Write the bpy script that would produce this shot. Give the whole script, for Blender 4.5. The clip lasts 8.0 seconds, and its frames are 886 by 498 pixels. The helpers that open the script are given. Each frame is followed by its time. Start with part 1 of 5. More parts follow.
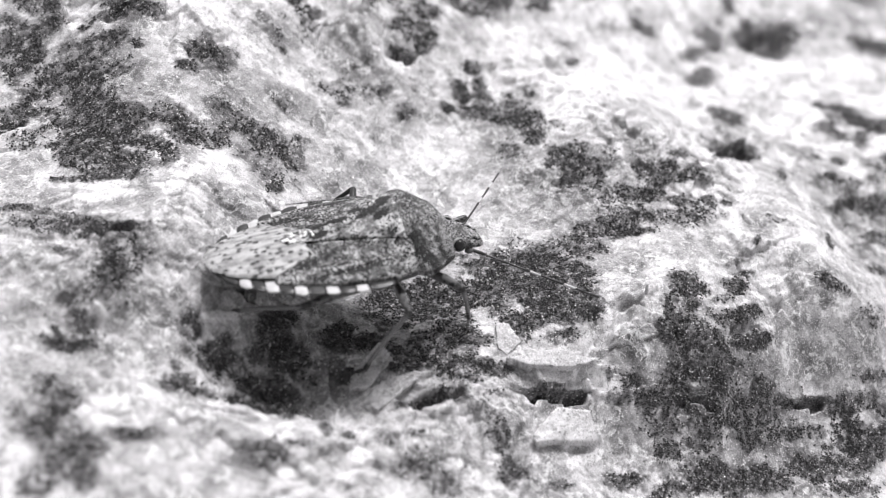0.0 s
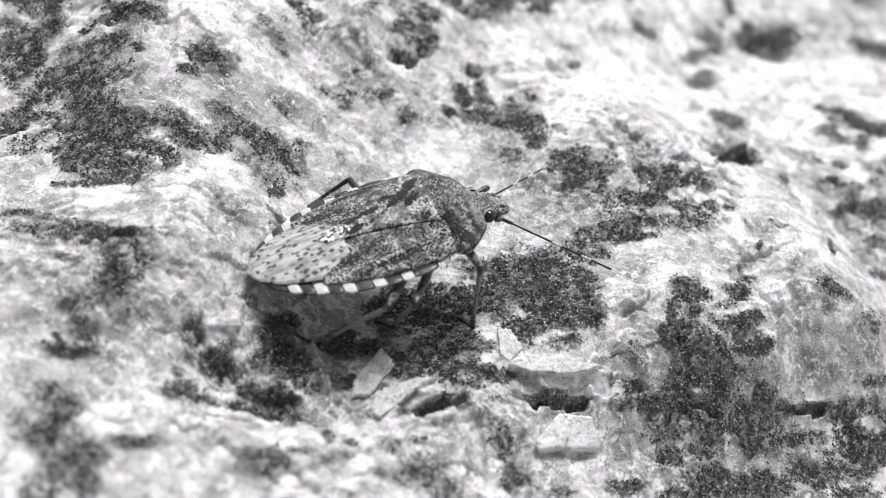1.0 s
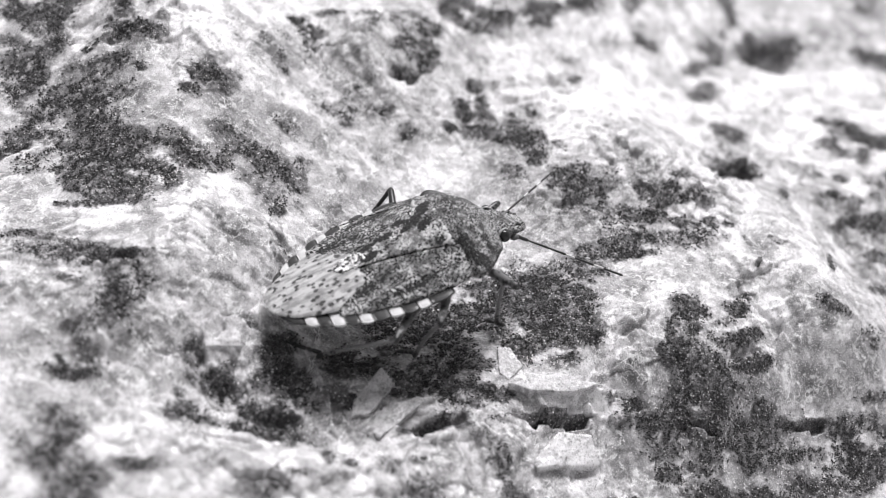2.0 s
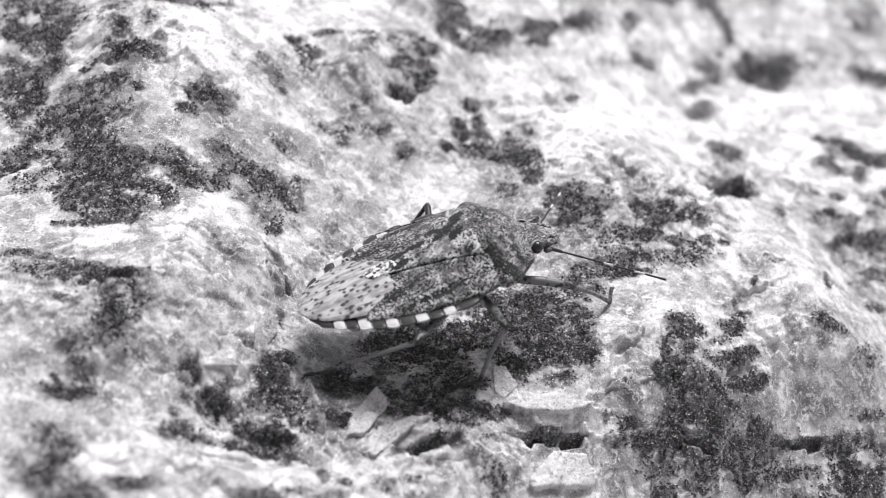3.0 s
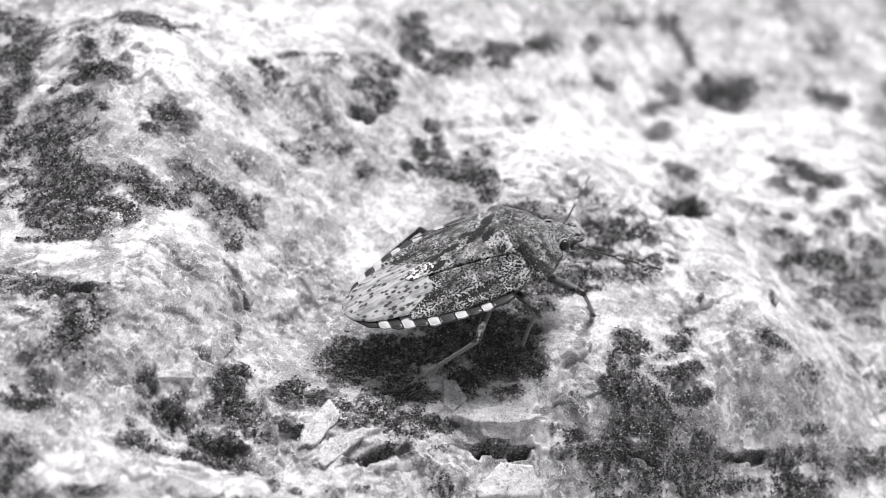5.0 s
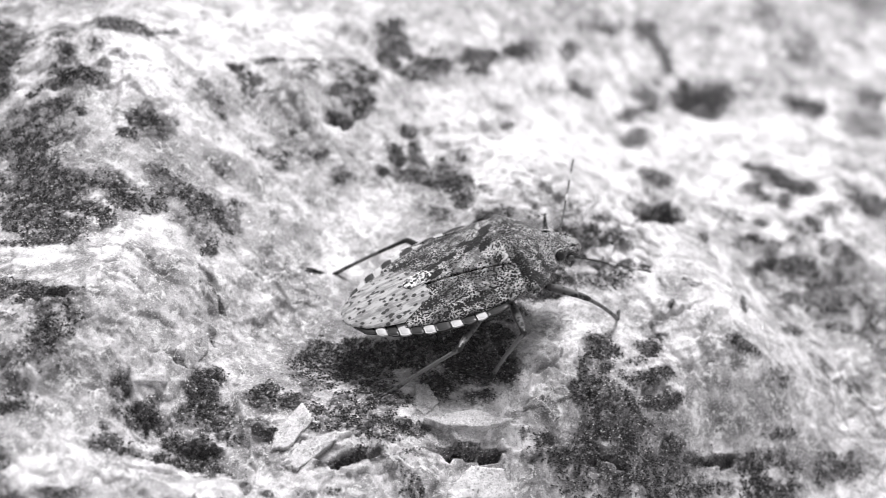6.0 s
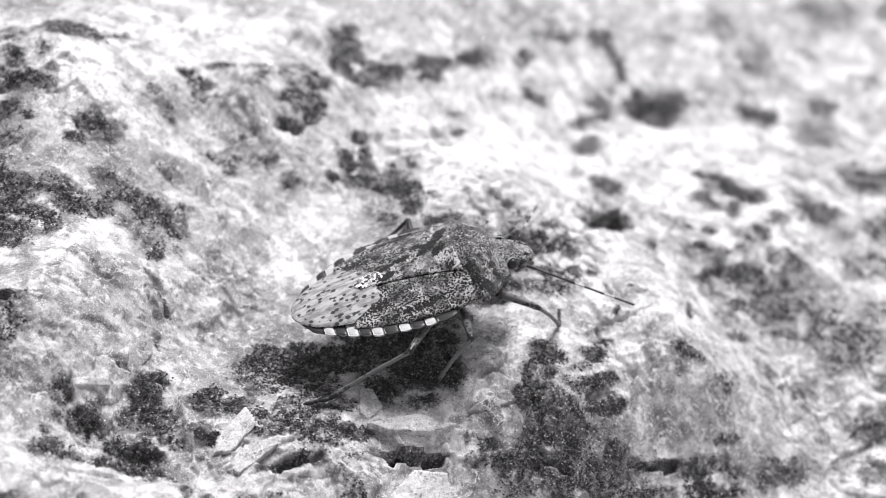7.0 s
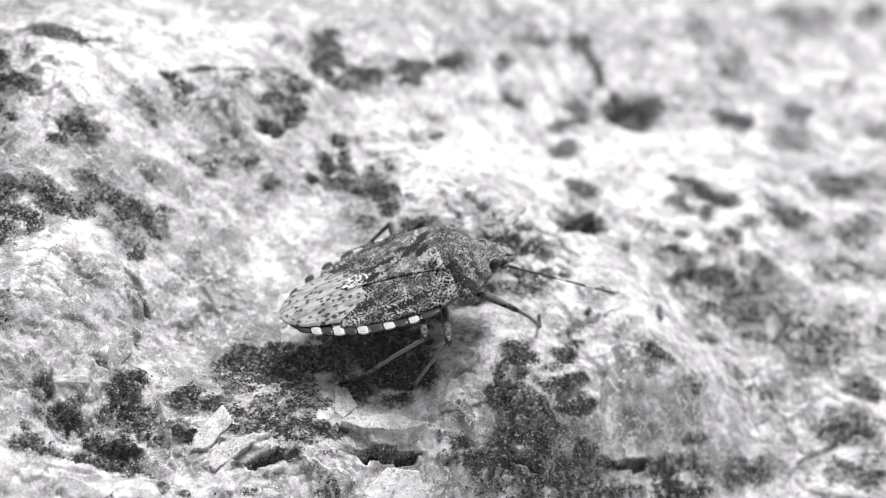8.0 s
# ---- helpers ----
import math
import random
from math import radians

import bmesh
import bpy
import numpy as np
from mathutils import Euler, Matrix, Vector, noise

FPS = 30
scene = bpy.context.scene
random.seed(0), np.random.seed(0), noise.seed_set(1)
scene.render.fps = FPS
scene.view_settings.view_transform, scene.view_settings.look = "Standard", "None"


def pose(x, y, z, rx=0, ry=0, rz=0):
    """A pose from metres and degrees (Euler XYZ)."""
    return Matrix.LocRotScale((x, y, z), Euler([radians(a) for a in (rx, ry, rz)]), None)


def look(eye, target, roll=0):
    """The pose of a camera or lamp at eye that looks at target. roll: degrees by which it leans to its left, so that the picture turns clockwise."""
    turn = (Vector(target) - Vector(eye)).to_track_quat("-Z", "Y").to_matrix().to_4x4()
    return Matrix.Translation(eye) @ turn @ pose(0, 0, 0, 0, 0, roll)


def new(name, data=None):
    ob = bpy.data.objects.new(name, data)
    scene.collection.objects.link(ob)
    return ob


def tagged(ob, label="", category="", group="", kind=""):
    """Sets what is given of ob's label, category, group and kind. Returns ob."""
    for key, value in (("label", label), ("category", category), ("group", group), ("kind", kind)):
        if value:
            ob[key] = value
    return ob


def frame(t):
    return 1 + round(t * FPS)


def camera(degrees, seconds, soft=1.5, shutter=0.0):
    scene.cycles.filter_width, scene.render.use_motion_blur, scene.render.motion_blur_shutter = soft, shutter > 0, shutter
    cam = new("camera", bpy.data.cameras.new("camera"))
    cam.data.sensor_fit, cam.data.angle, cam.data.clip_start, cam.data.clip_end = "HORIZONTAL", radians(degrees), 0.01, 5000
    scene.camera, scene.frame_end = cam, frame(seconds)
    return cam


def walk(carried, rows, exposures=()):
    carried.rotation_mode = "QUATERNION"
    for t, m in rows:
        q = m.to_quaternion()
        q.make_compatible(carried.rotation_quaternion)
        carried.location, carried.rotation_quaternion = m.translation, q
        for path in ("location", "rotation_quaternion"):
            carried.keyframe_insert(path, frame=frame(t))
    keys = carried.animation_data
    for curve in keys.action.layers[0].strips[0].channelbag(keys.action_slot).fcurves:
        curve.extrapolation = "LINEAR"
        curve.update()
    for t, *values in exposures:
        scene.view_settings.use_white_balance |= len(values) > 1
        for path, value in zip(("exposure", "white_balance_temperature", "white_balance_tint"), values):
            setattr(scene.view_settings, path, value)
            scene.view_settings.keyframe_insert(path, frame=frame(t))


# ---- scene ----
cam = camera(39.09, 8.0, soft=0.6, shutter=0.5)
cam.data.dof.use_dof = True
cam.data.dof.focus_distance = 0.0692
cam.data.dof.aperture_fstop = 39.0
MM = 0.001


def eye(x, y, z, yaw, pitch, roll):
    """A camera pose from millimetres, its heading, pitch and lean in degrees."""
    return pose(x * MM, y * MM, z * MM, 0, 0, yaw) @ pose(0, 0, 0, 90 + pitch) @ pose(0, 0, 0, 0, 0, roll)


CAMERA_PATH = [
    (0.0, 0.0, -55.26, 43.99, 0.19, -38.75, 14.89), (0.5, -0.32, -55.21, 44.08, -0.05, -38.75, 15.09),
    (1.0, -0.41, -54.84, 44.29, -0.05, -38.95, 15.13), (1.5, -0.44, -54.32, 45.05, 0.05, -39.35, 15.06),
    (3.0, 0.09, -54.29, 45.87, 0.8, -38.55, 14.49), (3.5, 0.56, -54.54, 46.27, 1.14, -38.36, 14.24),
    (4.0, 1.36, -54.8, 46.91, 1.45, -38.32, 14.06), (4.5, 1.89, -55.17, 47.45, 0.93, -38.06, 14.58),
    (6.0, 3.16, -55.87, 48.76, 0.12, -37.69, 15.43), (6.5, 3.87, -55.81, 49.13, -0.88, -37.38, 16.3),
    (7.0, 4.67, -55.99, 49.21, -1.3, -37.0, 16.59), (7.5, 5.19, -56.33, 49.8, -1.51, -36.97, 16.8),
    (8.0, 5.48, -56.93, 50.78, -1.85, -37.08, 17.31)]
walk(cam, [(t, eye(*r)) for t, *r in CAMERA_PATH])

# ---- light: a bright hazy day, the picture without colour ----
scene.view_settings.exposure = 0.56
world = bpy.data.worlds.new("sky")
world.use_nodes = True
scene.world = world
wn = world.node_tree
sky = wn.nodes.new("ShaderNodeTexSky")
sky.sky_type, sky.sun_disc = "NISHITA", False
sky.sun_elevation, sky.sun_rotation = radians(61), radians(-6)
grey = wn.nodes.new("ShaderNodeRGBToBW")
wn.links.new(sky.outputs[0], grey.inputs[0])
cast = wn.nodes.new("ShaderNodeMix")
cast.data_type, cast.blend_type = "RGBA", "MULTIPLY"
cast.inputs[0].default_value = 1.0
cast.inputs[7].default_value = (1.0, 0.978, 1.008, 1)
wn.links.new(grey.outputs[0], cast.inputs[6])
wn.links.new(cast.outputs[2], wn.nodes["Background"].inputs[0])
wn.nodes["Background"].inputs[1].default_value = 0.095
sun = new("sun", bpy.data.lights.new("sun", "SUN"))
sun.data.energy, sun.data.angle = 2.8, radians(20)
sun.data.color = (1.0, 0.98, 1.005)
sun.matrix_world = look((-0.05, 0.48, 0.88), (0, 0, 0))


# ---- noise on the plan, in millimetres ----
def hashed(ix, iy, seed):
    n = (ix.astype(np.int64) * 374761393 + iy.astype(np.int64) * 668265263 + seed * 974634777) & 0xFFFFFFFF
    n = ((n ^ (n >> 13)) * 1274126177) & 0xFFFFFFFF
    n = ((n ^ (n >> 16)) * 2246822519) & 0xFFFFFFFF
    return ((n ^ (n >> 15)) & 0xFFFFFF) / float(0xFFFFFF)


def value_noise(x, y, seed):
    ix, iy = np.floor(x), np.floor(y)
    fx, fy = x - ix, y - iy
    u, v = fx * fx * fx * (fx * (fx * 6 - 15) + 10), fy * fy * fy * (fy * (fy * 6 - 15) + 10)
    a, b = hashed(ix, iy, seed), hashed(ix + 1, iy, seed)
    c, d = hashed(ix, iy + 1, seed), hashed(ix + 1, iy + 1, seed)
    return (a + (b - a) * u) * (1 - v) + (c + (d - c) * u) * v


def fbm(x, y, size, octaves, seed, gain=0.5):
    """Fractal noise of about -1 to 1, its largest lumps of that size."""
    total, amp, norm = 0.0, 1.0, 0.0
    for k in range(octaves):
        c, s = math.cos(k * 1.3 + seed), math.sin(k * 1.3 + seed)
        f = 2.03 ** k / size
        total = total + amp * (value_noise((c * x - s * y) * f + 17.3 * k, (s * x + c * y) * f + 9.1 * k, seed + k) * 2 - 1)
        norm += amp
        amp *= gain
    return total / norm


def cells(x, y, size, seed):
    """Broken plates: for each place the number of its cell, the way from the cell's middle and the distance to its border."""
    gx, gy = np.floor(x / size), np.floor(y / size)
    best, second = np.full(x.shape, 1e9), np.full(x.shape, 1e9)
    bi, bj, bx, by = np.zeros(x.shape), np.zeros(x.shape), np.zeros(x.shape), np.zeros(x.shape)
    for i in (-1, 0, 1):
        for j in (-1, 0, 1):
            ci, cj = gx + i, gy + j
            dx = x / size - ci - hashed(ci, cj, seed)
            dy = y / size - cj - hashed(ci, cj, seed + 5)
            d = dx * dx + dy * dy
            closer = d < best
            second = np.where(closer, best, np.minimum(second, d))
            best = np.where(closer, d, best)
            bi, bj = np.where(closer, ci, bi), np.where(closer, cj, bj)
            bx, by = np.where(closer, dx, bx), np.where(closer, dy, by)
    return bi, bj, bx * size, by * size, np.sqrt(second) - np.sqrt(best)


def smooth(a, b, v):
    t = np.clip((v - a) / (b - a), 0, 1)
    return t * t * (3 - 2 * t)


# ---- the rock's relief: broad and small swells (x, y, reach, height) ----
SWELLS_BROAD_A = [
    (-16, -22, 10, -1.19), (-4, -22, 10, 0.82), (-22, -10, 10, 0.16), (-10, -10, 10, 0.81), (2, -10, 10, -1.37), (14, -10, 10, -2.58),
    (26, -10, 10, -4.29), (-28, 2, 10, -2.43), (-16, 2, 10, 2.6), (-4, 2, 10, -3.12), (8, 2, 10, 1.92), (20, 2, 10, 2.6), (32, 2, 10, -4.33),
    (-22, 14, 10, 4.16), (-10, 14, 10, 0.58), (2, 14, 10, 0.15), (14, 14, 10, 2.46), (26, 14, 10, -1.04), (-4, 26, 10, 1.91), (8, 26, 10, -2.75),
    (20, 26, 10, -0.21), (32, 26, 10, 1.93), (2, 38, 10, 4.64), (14, 38, 10, -2.64)]
SWELLS_BROAD_B = [
    (26, 38, 10, -1.07), (20, 50, 10, 2.48), (32, 50, 10, -2.14)]
SWELLS_BROAD = SWELLS_BROAD_A + SWELLS_BROAD_B
SWELLS_SMALL_A = [
    (-19.2, -18, 3.6, -0.45), (-14.4, -18, 3.6, 0.41), (-9.6, -18, 3.6, 0.15), (-4.8, -18, 3.6, 0.61), (-21.6, -13.2, 3.6, -0.04),
    (-16.8, -13.2, 3.6, 0.59), (-12, -13.2, 3.6, -0.93), (-7.2, -13.2, 3.6, -1.61), (-2.4, -13.2, 3.6, -0.3), (2.4, -13.2, 3.6, -0.13),
    (-19.2, -8.4, 3.6, 0.41), (-14.4, -8.4, 3.6, 1.21), (-9.6, -8.4, 3.6, 0.73), (-4.8, -8.4, 3.6, -0.08), (0, -8.4, 3.6, 1.5), (4.8, -8.4, 3.6, 0.82),
    (9.6, -8.4, 3.6, -0.82), (14.4, -8.4, 3.6, -0.79), (-21.6, -3.6, 3.6, -0.57), (-16.8, -3.6, 3.6, -0.01), (-12, -3.6, 3.6, 1.08),
    (-7.2, -3.6, 3.6, -0.83), (-2.4, -3.6, 3.6, -0.98), (2.4, -3.6, 3.6, -0.49)]
SWELLS_SMALL_B = [
    (7.2, -3.6, 3.6, 1.3), (12, -3.6, 3.6, 0.56), (16.8, -3.6, 3.6, 1.62), (21.6, -3.6, 3.6, -1.02), (-24, 1.2, 3.6, -0.92), (-19.2, 1.2, 3.6, 0.89),
    (-14.4, 1.2, 3.6, -0.36), (-9.6, 1.2, 3.6, -0.21), (-4.8, 1.2, 3.6, -0.07), (9.6, 1.2, 3.6, -0.08), (14.4, 1.2, 3.6, 0.89),
    (19.2, 1.2, 3.6, -0.24), (24, 1.2, 3.6, 0.27), (28.8, 1.2, 3.6, -0.24), (-21.6, 6, 3.6, 0.35), (-16.8, 6, 3.6, 0.87), (-12, 6, 3.6, 0.37),
    (-7.2, 6, 3.6, -0.36), (-2.4, 6, 3.6, -0.65), (7.2, 6, 3.6, -0.45), (12, 6, 3.6, -0.42), (16.8, 6, 3.6, -0.45), (21.6, 6, 3.6, 2),
    (26.4, 6, 3.6, 1.37)]
SWELLS_SMALL_C = [
    (-24, 10.8, 3.6, 0.62), (-19.2, 10.8, 3.6, 1.06), (-14.4, 10.8, 3.6, -0.21), (-9.6, 10.8, 3.6, -0.6), (-4.8, 10.8, 3.6, -0), (0, 10.8, 3.6, -0.83),
    (4.8, 10.8, 3.6, 1.01), (9.6, 10.8, 3.6, 0.1), (14.4, 10.8, 3.6, 0.53), (19.2, 10.8, 3.6, 0.39), (24, 10.8, 3.6, -1), (-16.8, 15.6, 3.6, 0.22),
    (-12, 15.6, 3.6, -0.11), (-7.2, 15.6, 3.6, 1.59), (-2.4, 15.6, 3.6, -1.06), (2.4, 15.6, 3.6, 0.4), (7.2, 15.6, 3.6, 1.49), (12, 15.6, 3.6, -0.1),
    (16.8, 15.6, 3.6, -1.11), (21.6, 15.6, 3.6, 0.55), (26.4, 15.6, 3.6, -0.73)]
SWELLS_SMALL = SWELLS_SMALL_A + SWELLS_SMALL_B + SWELLS_SMALL_C
# quartz: x, y, half length, half width, turn, tone from white (0) to dark grey (1)
TONES_A = [
    (-7.5, -15.4, 4, 1.4, 12, 0.13), (-2.3, -16.2, 1.8, 1.3, 83, 0.25), (-4.3, -19.4, 1, 0.7, 33, 0.25), (-15.4, -17.8, 2, 1.3, 14, 0.35),
    (-12, -16.1, 2.2, 1.4, 46, 0.4), (-14.5, -14.6, 2.1, 1.2, 32, 0.4), (-15.3, -20.5, 2.1, 1.8, 155, 0.43), (-10.6, -20, 2.4, 1.5, 21, 0.35),
    (-3.9, -18.9, 2.4, 0.9, 28, 0.27), (-15.2, -16.4, 2, 1.6, 22, 0.37), (-2.8, -19.1, 1.9, 0.5, 28, 0.2), (-8.9, -18.9, 1.8, 1, 27, 0.35),
    (-10.3, -20.9, 1.2, 1, 15, 0.25), (-12.4, -18.8, 1.2, 0.7, 25, 0.35), (-15.7, -20.9, 0.8, 0.7, 139, 0.25), (2.8, -13.4, 1.3, 0.9, 90, 0.35)]
TONES_B = [
    (4.5, -14, 1.1, 0.8, 69, 0.3), (7.4, -10.6, 1.8, 0.8, 39, 0.1), (9.6, -9.5, 1.8, 1, 37, 0.1), (12.7, -8.2, 0.7, 0.6, 65, 0.25),
    (8.2, -11.8, 1.1, 0.4, 37, 0.55), (10.5, -11.1, 0.8, 0.4, 40, 0.15), (-0.1, -16.3, 1.2, 0.5, 95, 0.4), (19.6, -5.6, 0.4, 0.2, 36, 0.15),
    (26.4, 7.2, 5.2, 1.8, 59, 0.12), (30.8, 8.8, 3.3, 1.6, 41, 0.12), (36.7, 9.2, 3, 1.8, 174, 0.12), (30, 21.1, 2.3, 1, 23, 0.07),
    (41.8, 67.5, 8.3, 4.4, 56, 0.47), (29.8, 56.9, 6.9, 3.1, 51, 0.42), (37.6, 24.4, 4.5, 2.6, 54, 0.52), (36.1, 50.7, 4.4, 2.4, 48, 0.32)]
TONES_C = [
    (39.4, 58.3, 4.7, 2.6, 69, 0.07), (45.1, 63.2, 5.1, 1.7, 79, 0.37), (32.9, 60.1, 4.9, 2.4, 50, 0.42), (30.4, 48.2, 4.4, 1.7, 42, 0.37),
    (41.2, 47.6, 4.8, 2, 76, 0.37), (42.6, 42.7, 3.2, 1.7, 57, 0.27), (30.9, 39, 4.5, 2.4, 58, 0.17), (28.3, 30.8, 3.2, 1.9, 38, 0.07),
    (36.4, 35.9, 2.4, 1.1, 56, 0.27), (38.1, 28.5, 2.5, 1, 38, 0.32), (33.9, 22.2, 2.5, 1.4, 33, 0.47), (35.6, 18.8, 2, 1.4, 43, 0.47),
    (39.1, 18.4, 1.5, 0.9, 37, 0.37), (31.8, 17.1, 1.8, 1, 22, 0.67), (34.3, 8.6, 2.2, 1.6, 37, 0.22), (36.7, 11, 2.1, 0.9, 17, 0.27)]
TONES_D = [
    (32.8, 5.1, 1.9, 1.4, 49, 0.47), (39.8, 12.6, 1.4, 0.8, 83, 0.27), (35.3, 5, 2, 1.2, 22, 0.32), (38.2, 14.1, 1.7, 0.6, 17, 0.37),
    (30.9, 7.9, 2.8, 1.1, 39, 0.37), (24.5, 49.6, 5, 2.5, 58, 0.27), (-25.6, 10.3, 3.2, 1.2, 156, 0.15), (-28.7, 8.7, 1.3, 0.3, 147, 0.35),
    (-25.9, 6.8, 2, 0.5, 31, 0.33), (-25.3, 5.6, 1.5, 0.4, 20, 0.35), (-25.2, 2.1, 1.2, 0.4, 60, 0.35), (-23.9, 1.3, 1.5, 0.4, 21, 0.3),
    (-20.9, 5.8, 1.8, 0.8, 170, 0.4), (-22.1, 8.2, 0.7, 0.2, 161, 0.25), (-19.7, 3.5, 1.4, 0.6, 177, 0.5), (-21, 3.1, 1.1, 0.6, 28, 0.3)]
TONES_E = [
    (-16.8, 14.5, 6, 2.4, 59, -0.07), (-18, 8, 2.3, 1.1, 19, -0.05), (-19, 5.3, 2.2, 1.4, 158, 0.2), (-14.6, 6.7, 0.8, 0.5, 48, -0.07),
    (-11.8, 7.8, 1.3, 0.3, 55, -0.07), (-12.6, 6.1, 2.3, 0.8, 43, 0.67), (-14.7, 16.5, 2.1, 1, 56, 0.45), (-15.2, 10.6, 1.5, 0.4, 81, 0.05),
    (-15.6, 7.4, 1.4, 0.9, 82, 0.2), (-17.7, 3.7, 1, 0.4, 18, 0.15), (-13.4, 6.3, 1.2, 0.5, 53, 0.4), (-13.4, 4.2, 1.5, 0.6, 46, 0.55),
    (-14.7, 2, 1.3, 0.5, 36, 0.5), (-13.3, 20.4, 5.9, 3.2, 59, -0.07), (-9.7, 15.3, 2.1, 1.3, 34, 0.47), (-10.8, 15.3, 0.9, 0.5, 31, 0.35)]
TONES_F = [
    (-8.3, 13.2, 2.7, 0.8, 30, 0.3), (-10.5, 10.6, 2.4, 0.5, 39, 0.15), (-5.9, 13.4, 2.5, 0.6, 38, 0.1), (-7.2, 9.8, 2.7, 0.7, 34, 0.35),
    (-9.9, 7.2, 1.8, 1, 61, 0.25), (-3.8, 11.9, 1.7, 1.1, 48, 0.25), (-5.4, 9.1, 2.4, 1.1, 37, 0.27), (-7.8, 6.6, 2.4, 1.1, 46, 0.17),
    (-5.9, 5.2, 1.9, 0.8, 39, 0.45), (-7.9, 1.8, 1.6, 0.9, 50, 0.4), (-10, 4.1, 1.1, 0.7, 73, 0.15), (-7, 3.9, 1, 0.5, 48, 0.6),
    (-2.4, 20, 2, 1.1, 51, 0.35), (-8.1, 22.8, 3, 1.7, 76, 0.25), (0.5, 22.7, 3.9, 0.9, 39, 0.05), (5, 14.3, 2.5, 2.2, 158, -0.07)]
TONES_G = [
    (6.8, 17.4, 9, 2.6, 76, -0.07), (8.6, 27.1, 4.2, 1.7, 58, -0.05), (2.8, 24.7, 3.4, 1.1, 48, 0.05), (0.8, 17.8, 1.1, 0.9, 22, 0.15),
    (11.4, 23.8, 6, 2.2, 73, -0.05), (10.8, 15.1, 2.9, 0.7, 69, 0.35), (7.3, 12.6, 1.4, 0.5, 0, 0.3), (13.2, 17.6, 3.7, 1.6, 62, -0.05),
    (5.4, 11.5, 1.4, 0.9, 174, -0.07), (7.7, 10.2, 1.1, 0.6, 17, 0.05), (2, 20.7, 4.7, 1, 35, -0.05), (11.2, 12.1, 1.8, 0.5, 53, 0.4),
    (11.1, 38.1, 4.9, 2.1, 53, 0.1), (13.5, 34.1, 2.6, 1.1, 50, 0.15), (20, 44.4, 3.8, 1.9, 42, 0.35), (25.8, 48.1, 4.4, 2.2, 64, 0.35)]
TONES_H = [
    (22.9, 34.2, 6.1, 3.8, 23, -0.07), (18.3, 33.1, 3.2, 1.1, 33, 0.15), (20.9, 31.5, 1.8, 1, 19, 0.35), (27.2, 33.6, 3.9, 2.3, 61, 0.15),
    (22, 24.5, 4.2, 2.4, 45, -0.05), (21.7, 21.6, 3, 1.1, 32, 0), (29, 34.2, 2.1, 1.2, 64, 0.4), (27.5, 22.6, 0.9, 0.5, 30, 0.05),
    (27.3, 45.5, 4, 1.5, 39, 0.45), (-23.9, -2.3, 1.7, 1.1, 167, 0.45), (-22.2, -4.7, 2, 0.8, 26, 0.35), (-19.1, -4.5, 2.7, 0.5, 8, 0.05),
    (-16.6, -3.6, 1.8, 0.5, 18, -0.07), (-13.8, -1.5, 1.9, 1, 62, -0.07), (-14.4, -4.6, 1.5, 0.7, 19, -0.05), (-17.4, -5.5, 2, 0.7, 16, 0.4)]
TONES_I = [
    (-15.6, -7.1, 1.8, 0.6, 177, 0.15), (-12.3, -2.2, 1.8, 1, 25, 0.25), (-14.3, -5.6, 1.2, 0.4, 26, 0.15), (-11.9, -5.4, 3.5, 1.4, 51, 0.43),
    (-12.6, -7.7, 2, 1.3, 28, 0.47), (-10.7, -5.1, 2.7, 1.4, 74, 0.45), (-11.2, -8.1, 1.5, 0.5, 37, 0.55), (-13.4, -9.7, 1, 0.7, 31, 0.25),
    (-16.7, -5, 3.2, 0.4, 18, -0.07), (-13.6, -2.2, 2, 0.7, 42, -0.07), (-18.9, -5.8, 1.7, 0.4, 17, -0.05), (-12, -9.3, 0.9, 0.3, 23, 0.05),
    (-9, -5, 1.5, 0.7, 77, 0.3), (-7.9, -3, 2, 1.1, 78, 0.5), (-8.1, 0.2, 1.7, 1, 59, 0.4), (-9.8, -1.1, 1, 0.6, 42, 0.15)]
TONES_J = [
    (-14.4, -7.9, 1.1, 0.7, 109, 0.4), (-20.2, -10.5, 1.6, 1.1, 160, 0.45), (-20, -9.6, 1.5, 0.4, 1, 0.25), (-17.6, -10.9, 1.7, 0.4, 10, 0.15),
    (-19.6, -11.9, 0.9, 0.5, 179, 0.4), (-17.9, -12.9, 1.1, 0.6, 7, 0.05), (-18.6, -14, 1.4, 0.8, 5, 0.55), (-17.2, -16.5, 1.6, 0.9, 9, 0.25),
    (-15.7, -16.1, 1.5, 0.4, 20, 0.1), (-13.4, -14.2, 2.2, 1.2, 36, 0.55), (-14.3, -13.4, 1.4, 0.5, 29, 0.25), (-13.4, -12.6, 1.3, 0.4, 11, 0.25),
    (-13.7, -16.2, 1.8, 0.8, 30, 0.5), (-12, -15.6, 1.3, 0.9, 116, 0.2), (-12.9, -17.6, 1.3, 0.8, 29, 0.15), (-17.3, -18.2, 1.3, 1, 129, 0.45)]
